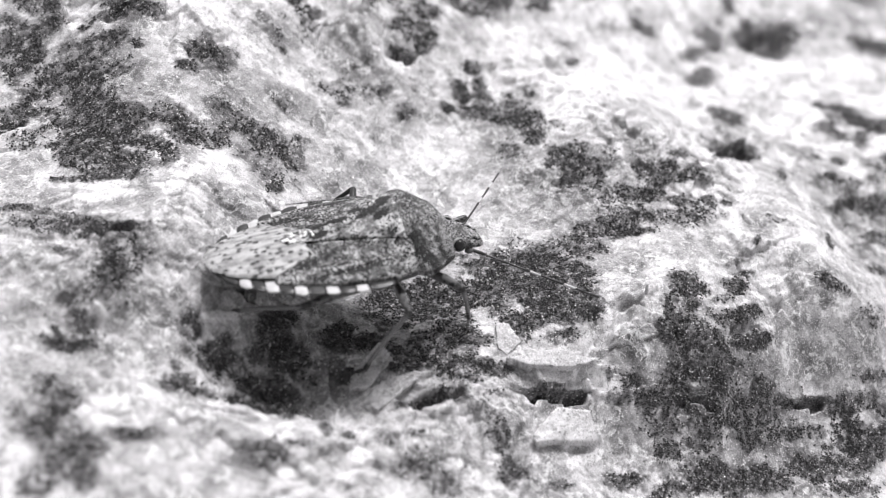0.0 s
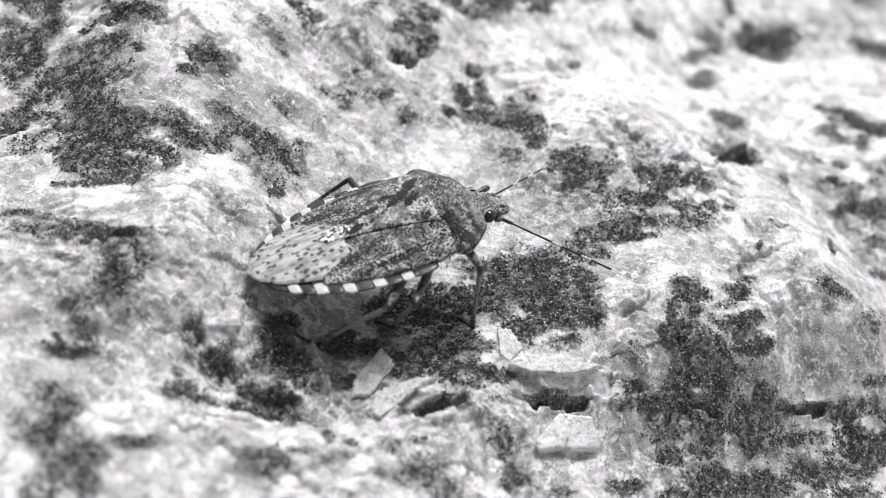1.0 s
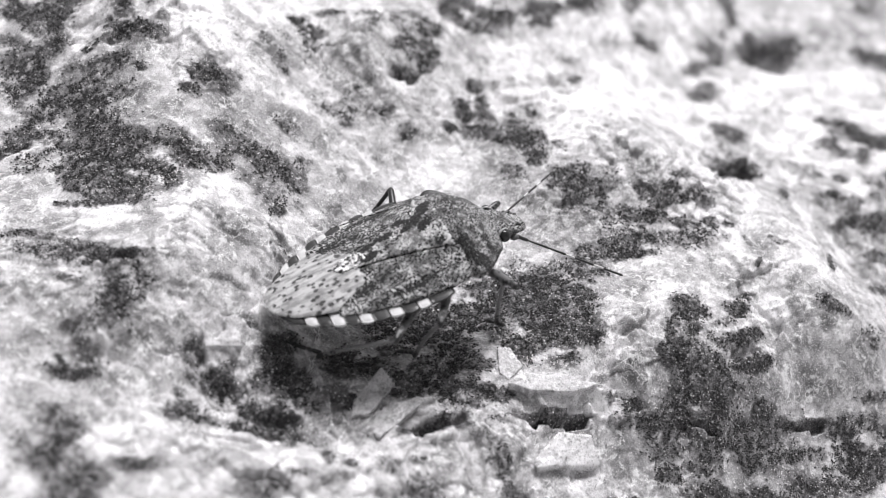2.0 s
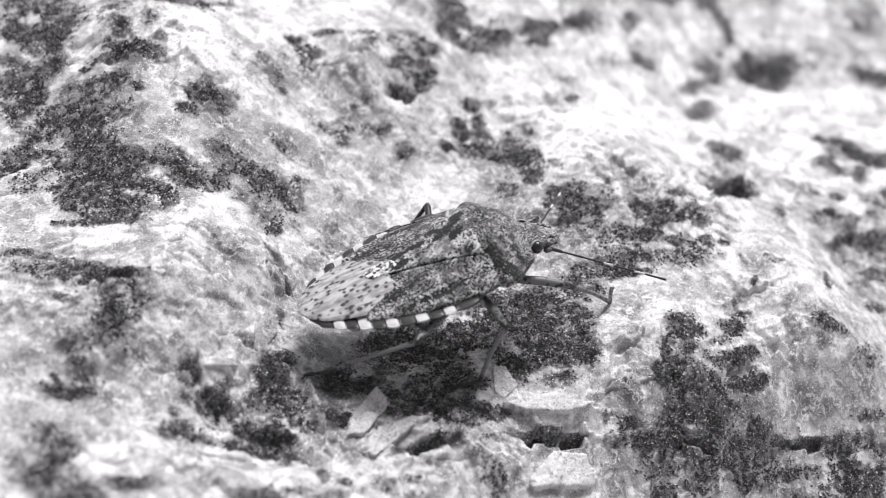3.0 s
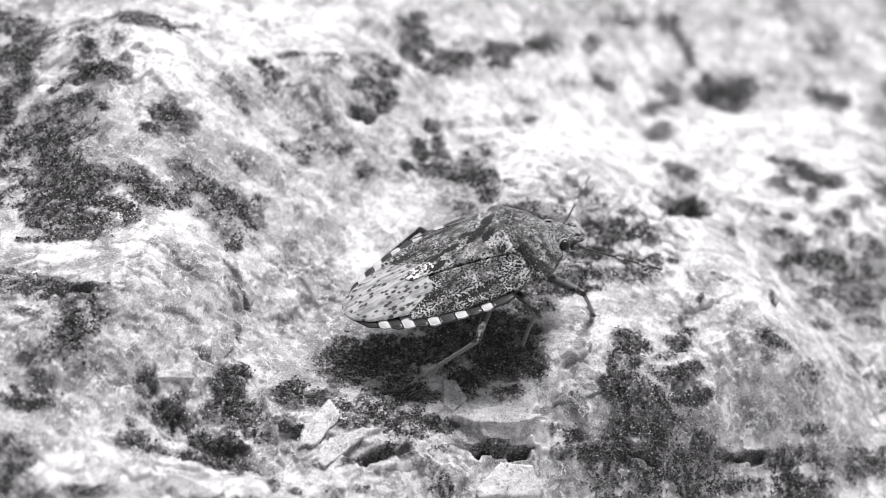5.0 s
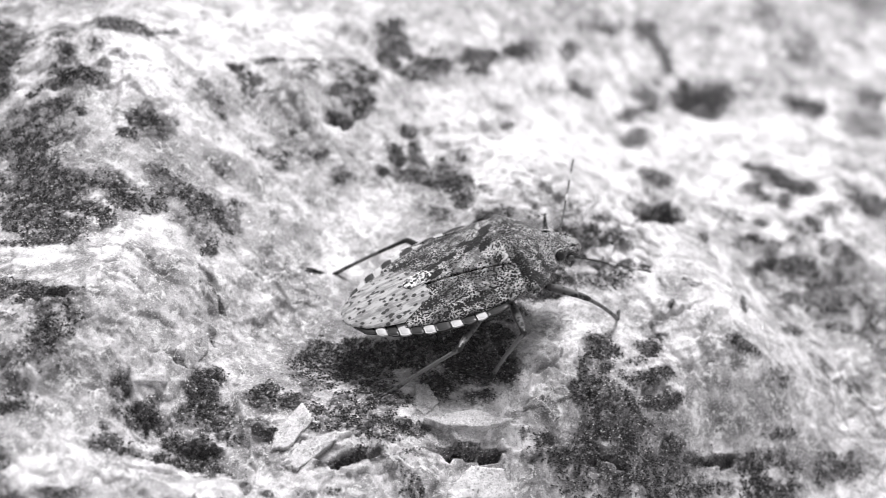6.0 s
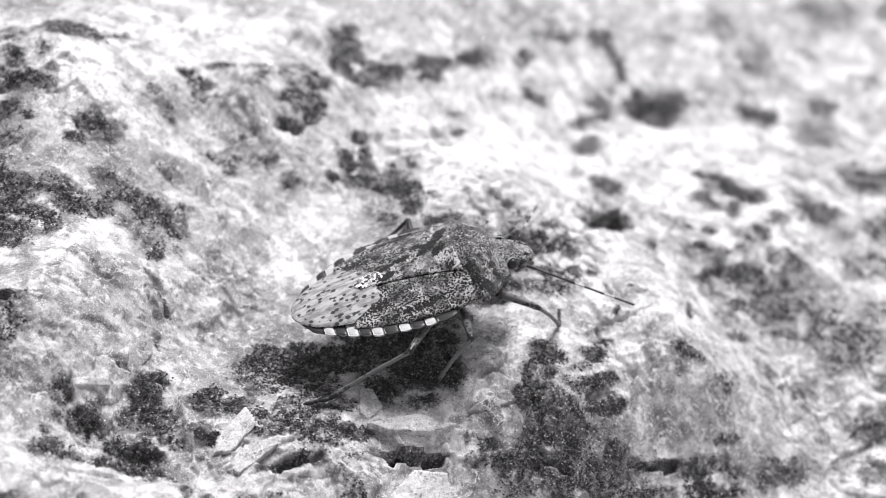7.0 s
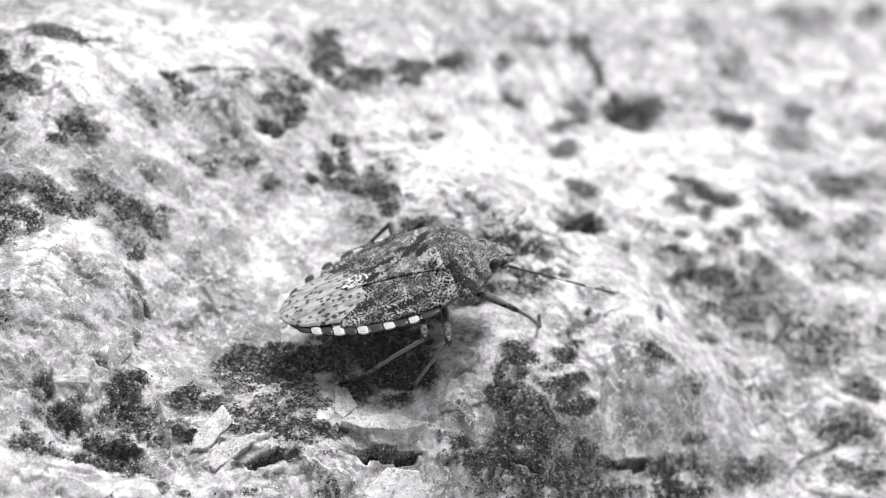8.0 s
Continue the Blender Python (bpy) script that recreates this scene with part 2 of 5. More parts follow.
TONES_K = [
    (-13.2, -11, 1.1, 0.4, 20, 0.4), (-12.2, -11.1, 0.7, 0.4, 163, 0.35), (-10.1, -10.5, 1, 0.2, 27, 0.05), (-9.6, -9.8, 0.6, 0.2, 33, 0.3),
    (-8.6, -10.1, 1.5, 0.6, 31, 0.47), (-11.4, -10, 1.2, 0.3, 47, 0.3), (-8.3, -7.1, 1, 0.5, 79, 0.8), (-8.9, -8.2, 1.5, 0.3, 24, 0.85),
    (-10.2, -9.1, 0.8, 0.3, 18, 0.45), (-7.8, -7.9, 0.6, 0.5, 41, 0.1), (-6.7, -6, 1.5, 0.4, 57, 0.05), (-7.4, -5.7, 1.6, 0.6, 55, 0.35),
    (-5.5, -6.5, 1.5, 0.8, 50, 0.5), (-6.6, -15.5, 4.1, 1.4, 4, 0.11), (-9.4, -16.6, 1.6, 1.3, 162, 0.35), (-3.9, -14.9, 1.7, 0.8, 172, 0.1)]
TONES_L = [
    (-10.7, -16.9, 1.1, 0.6, 37, 0.15), (-9.7, -18.2, 1, 0.5, 29, 0.4), (-4.4, -9.6, 1.5, 0.9, 105, 0.5), (-3.8, -5.3, 1.6, 1.1, 70, 0.55),
    (-2.7, -6, 1, 0.8, 51, 0.45), (-2.1, -9.9, 2, 0.6, 72, 0.17), (-2.7, -11.2, 0.6, 0.5, 57, 0.15), (-0.5, -11.2, 1.8, 0.7, 48, 0.35),
    (0.2, -10.2, 0.7, 0.3, 170, 0.15), (1.3, -9.8, 1.2, 0.3, 20, 0.45), (0.9, -12.3, 1.2, 0.3, 19, 0.65), (-1.5, -13, 1.4, 0.8, 14, 0.3),
    (2, -11.6, 2.4, 0.3, 16, 0.05), (0, -13.2, 1.7, 0.4, 18, 0.2), (-4, -12.4, 1.1, 1.1, 154, 0.55), (3.1, -12.4, 1.2, 0.6, 28, 0.35)]
TONES_M = [
    (-1.1, -6.8, 1.3, 0.5, 48, 0.4), (4.4, -5.7, 1.2, 1, 112, 0.55), (4.1, -6.7, 0.7, 0.5, 43, 0.6), (7, -6.5, 3, 0.6, 22, 0.35),
    (8.3, -6.4, 2.3, 0.2, 20, 0.1), (6, -6.3, 1.3, 0.3, 22, 0.55), (10.3, -6.1, 1.1, 0.3, 19, 0), (5.2, -10.4, 1.3, 0.9, 80, 0.35),
    (5.4, -8.3, 1, 0.3, 29, 0.3), (7.5, -8.4, 2.1, 0.3, 29, 0.7), (8.6, -9, 2, 0.7, 32, 0.1), (10.1, -7.9, 0.9, 0.7, 45, 0.15),
    (6.5, -10.2, 1.3, 0.4, 37, 0.45), (12.5, -6.6, 1.3, 0.6, 16, 0.35), (12.3, -7.4, 1, 0.5, 18, 0.3), (10.4, -8.5, 0.7, 0.3, 27, -0.05)]
TONES_N = [
    (10.7, -4.1, 1.9, 0.4, 19, 0.5), (7.4, -2, 0.9, 0.6, 10, 0.05), (10.4, -1, 1.6, 0.8, 14, 0.3), (9.6, 0.5, 1.6, 0.7, 11, 0.35),
    (9.4, -2.7, 1.6, 0.7, 15, 0.3), (11.2, -3.6, 1.4, 0.3, 33, 0.9), (12.2, -2, 1, 0.4, 34, 0.2), (12.1, -4.3, 1.4, 0.4, 14, 0.4),
    (13.1, -4.4, 0.9, 0.3, 33, 0.25), (10.5, -4.7, 1.3, 0.3, 16, 0.6), (11.7, 2.9, 2, 1, 16, 0.4), (11, 3.5, 0.8, 0.5, 16, 0.25),
    (13.6, 4.4, 1.5, 1.1, 41, 0.5), (14, 2.6, 1.5, 0.7, 29, 0.4), (9.7, 2, 0.5, 0.4, 23, 0.05), (9.4, -0.4, 0.6, 0.4, 15, 0.25)]
TONES_O = [
    (14.8, 2, 1, 0.6, 69, 0.15), (16.3, 5.8, 1.5, 1.2, 46, 0.05), (15.6, 6.5, 1.2, 0.8, 77, 0.1), (18.3, 7.4, 1.5, 1, 53, 0.4),
    (19.9, 8.9, 3, 0.9, 55, 0.3), (20.9, 6.1, 2.7, 1.1, 36, 0.1), (18.5, 4.8, 1.4, 0.7, 22, 0.1), (17.9, 3.5, 2.2, 0.7, 24, 0.15),
    (16.3, 1.1, 0.9, 0.4, 42, 0.35), (16.6, 10, 3.1, 1.3, 46, 0.1), (20, 12.6, 4.2, 1.1, 56, 0.3), (19.3, 17.1, 2.6, 1.3, 45, 0.15),
    (21.9, 10.8, 4.1, 1.1, 53, 0.2), (20.3, 4.4, 1.5, 0.4, 21, 0.35), (23.3, 7, 5.4, 0.7, 52, 0.2), (25.6, 14.1, 1.7, 1.2, 27, 0.35)]
TONES_P = [
    (21.7, 16.3, 1.9, 0.9, 56, 0.55), (22.8, 14.1, 2.8, 0.6, 47, 0.4), (19.9, 2.4, 1.5, 0.8, 28, 0.2), (19.9, 1.1, 1.4, 0.5, 29, 0.55),
    (21.6, 2.1, 0.9, 0.3, 18, 0.65), (19, 1.1, 1.3, 0.4, 31, 0.2), (21.2, 0.8, 2.4, 0.5, 27, 0.35), (22.8, 1, 2, 0.8, 25, 0.75),
    (21.5, -0.2, 1.7, 0.3, 28, 0.6), (19.6, -1.3, 1.7, 0.6, 43, 0.25), (20.9, -1.3, 2.1, 0.3, 26, 0.15), (23.8, 0.3, 2, 0.2, 36, 0.25),
    (24.4, 2.2, 1.7, 0.9, 30, 0.55), (24.5, 3.6, 1.8, 0.8, 33, 0.4), (22.5, 3, 1.6, 0.5, 25, 0.3), (26, 3.1, 1.4, 0.6, 34, 0.35)]
TONES_Q = [
    (27.5, 0.4, 0.6, 0.5, 74, 0.35), (26.1, 6.7, 2.6, 0.8, 55, 0.1), (16.7, -1.8, 1.8, 0.2, 47, 0.55), (15.9, -1.9, 1.2, 0.2, 48, 0.45),
    (20.9, -3.3, 1.9, 0.2, 46, 0.45), (23.3, -2.9, 1.2, 0.2, 26, 0.25), (17.4, -6.1, 0.3, 0.2, 31, 0.25), (18.5, -4.3, 0.4, 0.2, 46, 0.25),
    (-2.5, -0.7, 2.3, 0.8, 19, 0.6), (-3.7, -2.9, 1.4, 0.9, 38, 0.6), (14, -1.5, 0.4, 0.3, 49, 0.45), (25.4, -1.4, 0.8, 0.3, 25, 0.25)]
TONES = TONES_A + TONES_B + TONES_C + TONES_D + TONES_E + TONES_F + TONES_G + TONES_H + TONES_I + TONES_J + TONES_K + TONES_L + TONES_M + TONES_N + TONES_O + TONES_P + TONES_Q
# raised plates and hollows: x, y, half length, half width, turn, height
PLATES = [
    (-12.4, -5.3, 4.7, 2.7, 49, 0.3), (7.3, -6.2, 2.8, 0.7, 20, 0.55), (8.6, -8.8, 2.3, 1.1, 33, 0.45), (-6.6, -15.5, 4.1, 1.8, 4, 0.6),
    (20.9, 1.7, 3.6, 2.2, 31, 0.2), (10.3, -6.2, 1.3, 0.3, 19, 0.35), (-4.9, -4.9, 1.6, 0.9, 53, 0.15), (-8.8, -9.6, 1.8, 0.5, 28, 0.35),
    (-8.3, -7.3, 1.2, 0.6, 80, 0.3), (2, -11.7, 2.7, 0.5, 19, 0.35)]
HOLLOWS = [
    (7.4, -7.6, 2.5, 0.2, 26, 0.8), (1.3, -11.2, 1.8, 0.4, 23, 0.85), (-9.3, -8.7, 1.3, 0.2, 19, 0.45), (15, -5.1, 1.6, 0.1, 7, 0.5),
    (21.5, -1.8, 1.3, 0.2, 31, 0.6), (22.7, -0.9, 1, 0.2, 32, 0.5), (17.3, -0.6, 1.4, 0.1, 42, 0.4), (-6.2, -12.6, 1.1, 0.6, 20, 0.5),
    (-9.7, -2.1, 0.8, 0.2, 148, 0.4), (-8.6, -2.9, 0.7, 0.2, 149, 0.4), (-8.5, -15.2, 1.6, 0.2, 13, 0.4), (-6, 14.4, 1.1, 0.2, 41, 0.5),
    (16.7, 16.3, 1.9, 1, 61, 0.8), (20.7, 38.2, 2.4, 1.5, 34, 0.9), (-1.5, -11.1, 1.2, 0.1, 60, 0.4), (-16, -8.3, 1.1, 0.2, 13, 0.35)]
# loose flakes: x, y, half length, half width, turn, thickness, lean, seed
FLAKES = [
    (-2.2, -9.9, 1.9, 0.6, 71, 0.55, 0, 5), (-0.9, -11.2, 1.6, 0.6, 46, 0.5, 0, 6), (6.8, -6.5, 2.5, 0.5, 21, 0.6, -6, 3),
    (8.5, -9.1, 2.2, 0.8, 30, 0.5, 5, 4), (4.3, -5.8, 1.1, 0.8, 117, 0.25, 2, 8), (11.2, -3.6, 1.4, 0.3, 33, 0.25, -4, 10),
    (-8.5, -7.3, 1.3, 0.5, 81, 0.3, 4, 11), (-10, -10.4, 1, 0.2, 27, 0.3, 0, 15)]
# dark crust lichen, in D and Q also painted bug shadow: x, y, half length, half width, turn, density
LICHEN_A = [
    (-13.1, -21.5, 1.6, 1.1, 158, 0.75), (-14.4, -22.8, 1, 0.8, 161, 0.6), (-6, -18, 1.9, 1, 30, 0.75), (-4.4, -16.7, 1.1, 0.7, 35, 0.5),
    (-13.1, -20.2, 1, 0.9, 154, 0.7), (1.4, -15.2, 1.4, 1.1, 56, 0.65), (-0.5, -14.1, 0.8, 0.7, 65, 0.5), (6.1, -12.8, 1.3, 0.8, 57, 0.85),
    (5, -11.7, 0.9, 0.7, 59, 0.6), (2.7, -15.7, 1.2, 0.7, 35, 0.5), (8.9, -12.1, 1.1, 0.4, 39, 0.6), (12.3, -9.8, 1.5, 0.5, 25, 0.7),
    (16.6, -8.1, 2, 0.9, 22, 0.88), (20, -6.8, 2.9, 0.8, 31, 0.85), (23.7, -4, 3.3, 1, 28, 0.88), (26.4, -1.3, 2.4, 1.1, 27, 0.82)]
LICHEN_B = [
    (14.9, -9.5, 1.6, 0.5, 20, 0.75), (25.5, -4.6, 2.3, 0.7, 23, 0.8), (14.2, -7.7, 0.9, 0.6, 18, 0.75), (-8.3, -19.9, 1, 0.7, 23, 0.35),
    (-1.4, -17.9, 0.9, 0.4, 36, 0.3), (24.3, 24.3, 1.4, 1.2, 112, 0.8), (25.8, 26.8, 1.7, 1.4, 9, 0.6), (35.4, 42.6, 4.6, 2.5, 77, 0.55),
    (36.4, 47.7, 2.2, 1.2, 48, 0.7), (40.8, 53.8, 2.7, 1.6, 41, 0.5), (44.4, 47.8, 2.5, 1.4, 63, 0.5), (41.2, 35.3, 3.8, 2.3, 46, 0.6),
    (37.9, 33.3, 3.4, 1.8, 79, 0.75), (32.8, 25.9, 2.1, 1.9, 169, 0.8), (30, 23.4, 1.5, 1, 40, 0.6), (28.2, 20.8, 1.9, 1.2, 74, 0.5)]
LICHEN_C = [
    (30.5, 19.3, 1.7, 1.4, 3, 0.6), (29, 15.2, 2.7, 2.4, 63, 0.5), (33.2, 14.6, 2.3, 2, 168, 0.55), (36.5, 14.6, 2.4, 1.5, 177, 0.5),
    (39.3, 21.8, 3.2, 1.6, 34, 0.4), (34.2, 11.6, 1.3, 0.8, 28, 0.45), (37.5, 7.7, 2.5, 1.6, 32, 0.65), (38.9, 4.8, 1.8, 1.1, 82, 0.6),
    (38.2, 10.9, 1.5, 0.9, 157, 0.6), (30.6, 2.1, 2.3, 1, 29, 0.7), (36.8, 4.1, 1.1, 0.8, 24, 0.55), (46, 71.2, 3.4, 1.6, 64, 0.6),
    (38.1, 66.6, 4.9, 2.4, 45, 0.6), (26.1, 57.1, 4.8, 2.2, 92, 0.45), (30.4, 54.2, 3.3, 1.5, 50, 0.4), (35.8, 56.6, 2.2, 1.5, 146, 0.4)]
LICHEN_SHADE_D = [
    (37.7, 25.1, 1.7, 1.6, 117, 0.5), (39.9, 16.5, 2.1, 0.8, 85, 0.45), (30.6, 16.2, 3.5, 2.7, 44, 0.52), (30.3, 13.4, 2.7, 1.6, 31, 0.5),
    (35.4, 12.9, 1.8, 1.4, 7, 0.5), (31.8, 30.1, 2.4, 1.2, 68, 0.4), (36.5, 20.8, 2.5, 1.8, 5, 0.4), (39.9, 27.8, 3.2, 1.6, 60, 0.55),
    # (2.3, -2.1) to (-0.2, -1.4): lichen thickened to paint the bug's shadow
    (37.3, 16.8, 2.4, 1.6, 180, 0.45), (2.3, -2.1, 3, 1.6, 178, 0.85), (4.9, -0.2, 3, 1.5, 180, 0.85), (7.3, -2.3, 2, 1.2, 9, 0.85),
    (-0.2, -1.4, 1.5, 0.9, 154, 0.6), (-31.3, 14.1, 2.9, 1.8, 145, 0.6), (-28, 12.6, 3.6, 1.4, 123, 0.75), (-29.9, 10.6, 2.3, 1, 149, 0.95)]
LICHEN_E = [
    (-27.2, 9.5, 2.9, 0.8, 121, 0.75), (-28.7, 7.6, 2.1, 0.5, 154, 0.75), (-27.1, 8.1, 2, 0.5, 151, 0.6), (-23.7, 10.1, 2, 0.6, 131, 0.5),
    (-22.9, 10, 0.9, 0.4, 119, 0.7), (-22.4, 8.2, 1.8, 0.6, 158, 0.9), (-22.4, 7.4, 1.9, 0.5, 10, 0.85), (-24, 6.8, 0.6, 0.4, 4, 0.95),
    (-20.8, 7.7, 1.6, 0.6, 160, 0.6), (-21.7, 10.5, 0.8, 0.5, 120, 0.5), (-22.9, 5.2, 2.2, 1.1, 177, 0.72), (-26.6, 5.3, 1.1, 0.7, 140, 0.95),
    (-27.3, 4.4, 1.7, 1, 168, 0.7), (-24.3, 3.9, 1.7, 1.1, 3, 0.78), (-26.3, 3.1, 2, 0.5, 161, 0.62), (-22.4, 2.8, 2, 1.1, 135, 0.7)]
LICHEN_F = [
    (-24.6, 2.7, 1.4, 0.6, 18, 0.85), (-20.4, 5.2, 0.6, 0.3, 163, 0.75), (-21.5, 3.8, 2.2, 0.7, 169, 0.5), (-25.7, 1.3, 1.5, 0.7, 1, 0.7),
    (-28.5, 6.2, 1.7, 1.1, 147, 0.6), (-27.2, 6.6, 1.9, 0.8, 19, 0.45), (-32.1, 14.1, 3.3, 1.4, 121, 0.55), (-22.2, 0.6, 2.3, 1.1, 162, 0.6),
    (-24.5, -1, 1.5, 1, 14, 0.4), (-25.8, 0.2, 0.8, 0.7, 44, 0.9), (-22.5, 1.8, 0.7, 0.6, 155, 0.85), (-21, 13.7, 2.3, 1.3, 167, 0.8),
    (-19, 14.3, 1.7, 0.7, 55, 0.6), (-24.7, 12.8, 1.6, 0.8, 129, 0.45), (-16.5, 5.8, 1.1, 1, 40, 0.85), (-17.1, 4.3, 0.9, 0.4, 2, 0.8)]
LICHEN_G = [
    (-15.7, 5.1, 0.9, 0.4, 40, 0.75), (-15.7, 6.2, 1, 0.5, 47, 0.7), (-14.6, 11.1, 0.6, 0.4, 91, 0.6), (-13.1, 10, 1.2, 0.7, 138, 0.6),
    (-13.4, 14.8, 1.1, 0.6, 50, 0.55), (-13.4, 12.4, 1.3, 1.1, 114, 0.3), (-11.3, 6.1, 0.9, 0.5, 22, 0.5), (-19.5, 0.9, 1.8, 0.8, 161, 0.9),
    (-19.2, -0.6, 2.5, 1, 166, 0.92), (-18.2, -2.3, 2, 0.9, 168, 0.9), (-20.3, -1.5, 1.9, 1, 166, 0.72), (-21.8, -1, 1.3, 0.8, 171, 0.6),
    (-18.5, -3.6, 1.9, 0.4, 177, 0.8), (-21.2, -2.5, 1.3, 0.6, 145, 0.75), (-23.8, -0.3, 1.3, 0.7, 27, 0.5), (-20.5, -4.1, 1.6, 0.3, 178, 0.65)]
LICHEN_H = [
    (-19.9, 2.3, 1.7, 0.6, 176, 0.35), (-16.8, 1.2, 1.3, 0.7, 10, 0.8), (-15.5, 0.4, 1.4, 0.9, 12, 0.88), (-15.8, -1.6, 0.9, 0.6, 93, 0.75),
    (-16.6, -1, 0.9, 0.7, 13, 0.7), (-14.3, 0.8, 1.1, 0.7, 49, 0.7), (-14.9, 2.9, 1.1, 0.6, 17, 0.6), (-13.6, 2.8, 1, 0.8, 39, 0.5),
    (-12, 2.8, 1.3, 1, 14, 0.75), (-10.4, 2.9, 1.3, 1, 179, 0.75), (-10.9, 1.2, 1.2, 0.9, 85, 0.55), (-10.2, 0.1, 0.6, 0.3, 64, 0.8),
    (-9.3, 1.9, 0.9, 0.6, 75, 0.45), (-12.4, 1.3, 0.8, 0.5, 58, 0.4), (-22.2, -6.9, 1.4, 0.7, 18, 0.62), (-19.9, -7.8, 2.2, 0.9, 158, 0.62)]
LICHEN_I = [
    (-20.6, -8.3, 2, 0.7, 166, 0.6), (-17.6, -8.2, 2, 0.7, 162, 0.7), (-16.3, -9.2, 1.9, 1.1, 161, 0.55), (-16, -8.3, 1.3, 0.3, 13, 0.8),
    (-15.7, -10.7, 1.4, 0.8, 176, 0.6), (-14.7, -9.4, 1, 0.5, 22, 0.6), (-15.4, -10.9, 0.8, 0.6, 157, 0.85), (-18.2, -10.3, 1, 0.3, 167, 0.6),
    (-16.1, -12.4, 1.5, 0.8, 19, 0.6), (-15.4, -11.7, 1, 0.6, 170, 0.7), (-16.2, -13.7, 1.2, 0.6, 7, 0.55), (-16.9, -14.5, 0.4, 0.2, 150, 0.9),
    (-16, -14.9, 1.1, 0.4, 15, 0.8), (-17.3, -15, 0.5, 0.3, 10, 0.45), (-15.1, -13.8, 0.8, 0.6, 28, 0.35), (-14.4, -12.4, 0.6, 0.5, 64, 0.4)]
LICHEN_J = [
    (-15.4, -18, 1.5, 1, 122, 0.6), (-15.3, -19.6, 1.1, 0.6, 118, 0.7), (-16.4, -19.6, 1, 0.7, 128, 0.35), (-11.7, -18.9, 1, 0.5, 24, 0.7),
    (-10.6, -18.2, 0.6, 0.5, 39, 0.55), (-14.4, -19.2, 1, 0.7, 121, 0.5), (-11.3, -11.5, 0.7, 0.6, 154, 0.9), (-11.3, -10.8, 0.4, 0.2, 35, 0.85),
    (-10.8, -12.4, 0.7, 0.5, 11, 0.6), (-10, -12.2, 0.9, 0.7, 52, 0.85), (-9.6, -11.1, 0.5, 0.3, 34, 0.6), (-10.6, -14.3, 1, 0.7, 34, 0.8),
    (-9.4, -14.2, 0.9, 0.4, 7, 0.6), (-8.8, -12.2, 1, 0.8, 41, 0.5), (-11.3, -13.5, 0.5, 0.3, 167, 0.5), (-7.4, -8, 1.1, 0.5, 51, 0.9)]
LICHEN_K = [
    (-7.1, -9.3, 1.1, 0.9, 100, 0.92), (-6.4, -10.1, 1.2, 1.1, 44, 0.9), (-7.5, -10.6, 0.9, 0.6, 30, 0.75), (-6.7, -11.9, 1.6, 0.6, 22, 0.6),
    (-7.7, -12.6, 0.7, 0.6, 22, 0.92), (-6.3, -12.4, 1, 0.7, 21, 0.92), (-7.3, -13.8, 1.3, 0.5, 12, 0.85), (-5.4, -13.3, 1.3, 0.8, 159, 0.88),
    (-8.1, -13.4, 0.7, 0.4, 17, 0.7), (-5.4, -11.3, 0.9, 0.5, 15, 0.6), (-5.3, -14.4, 0.6, 0.5, 37, 0.85), (-4.3, -13.2, 0.8, 0.7, 107, 0.4),
    (-9.9, 4.7, 0.6, 0.4, 64, 0.5), (-4.6, -12.5, 0.6, 0.4, 9, 0.3), (-4.4, 25.6, 2.8, 1.5, 114, 0.62), (-5, 27.4, 1.4, 0.8, 87, 0.75)]
LICHEN_L = [
    (-4.4, 23.3, 1.4, 1.1, 113, 0.8), (-2, 24.1, 2.9, 1, 41, 0.7), (-1.3, 25.2, 1.3, 0.5, 45, 0.85), (-1.3, 23.2, 2.5, 0.6, 32, 0.55),
    (-3.1, 25.8, 2.3, 1.2, 64, 0.4), (-0.3, 27.5, 1.7, 0.9, 56, 0.35), (1.8, 28.6, 2, 0.9, 57, 0.85), (2, 27.1, 1.5, 0.4, 45, 0.9),
    (4.2, 31.6, 1.9, 0.6, 58, 0.8), (5.2, 33, 2.4, 1.2, 73, 0.55), (8.7, 36.5, 1.6, 0.7, 72, 0.8), (9.6, 32.5, 1.2, 0.6, 73, 0.6),
    (10.5, 32.4, 1.3, 0.6, 60, 0.75), (8.1, 30.3, 1, 0.6, 56, 0.45), (10.8, 41.7, 2.8, 0.8, 47, 0.6), (-13.4, 14.9, 1.2, 0.4, 42, 0.7)]
LICHEN_M = [
    (-12, 16.6, 1.2, 0.4, 35, 0.75), (-12.4, 14.1, 1.3, 0.8, 120, 0.6), (-9.2, 18, 1.3, 1.1, 101, 0.5), (-6.6, 19.4, 2, 1.6, 65, 0.6),
    (-6.8, 16.4, 1.6, 0.5, 65, 0.7), (-5.4, 19.6, 1.8, 0.8, 66, 0.55), (-5.7, 17.3, 1.9, 0.7, 57, 0.5), (-4.7, 17.5, 0.9, 0.4, 67, 0.85),
    (-6.1, 14.7, 1.1, 0.3, 39, 0.9), (-4.8, 16.2, 1.2, 0.4, 59, 0.85), (-5.6, 16.1, 1.2, 0.4, 51, 0.6), (-11.2, 12.6, 1.9, 0.7, 35, 0.2),
    (-9.6, 9.4, 0.9, 0.4, 27, 0.65), (-8.4, 9.3, 0.6, 0.5, 79, 0.6), (-6.9, 11.3, 1.2, 0.3, 36, 0.65), (-4.7, 10.9, 0.8, 0.5, 51, 0.6)]
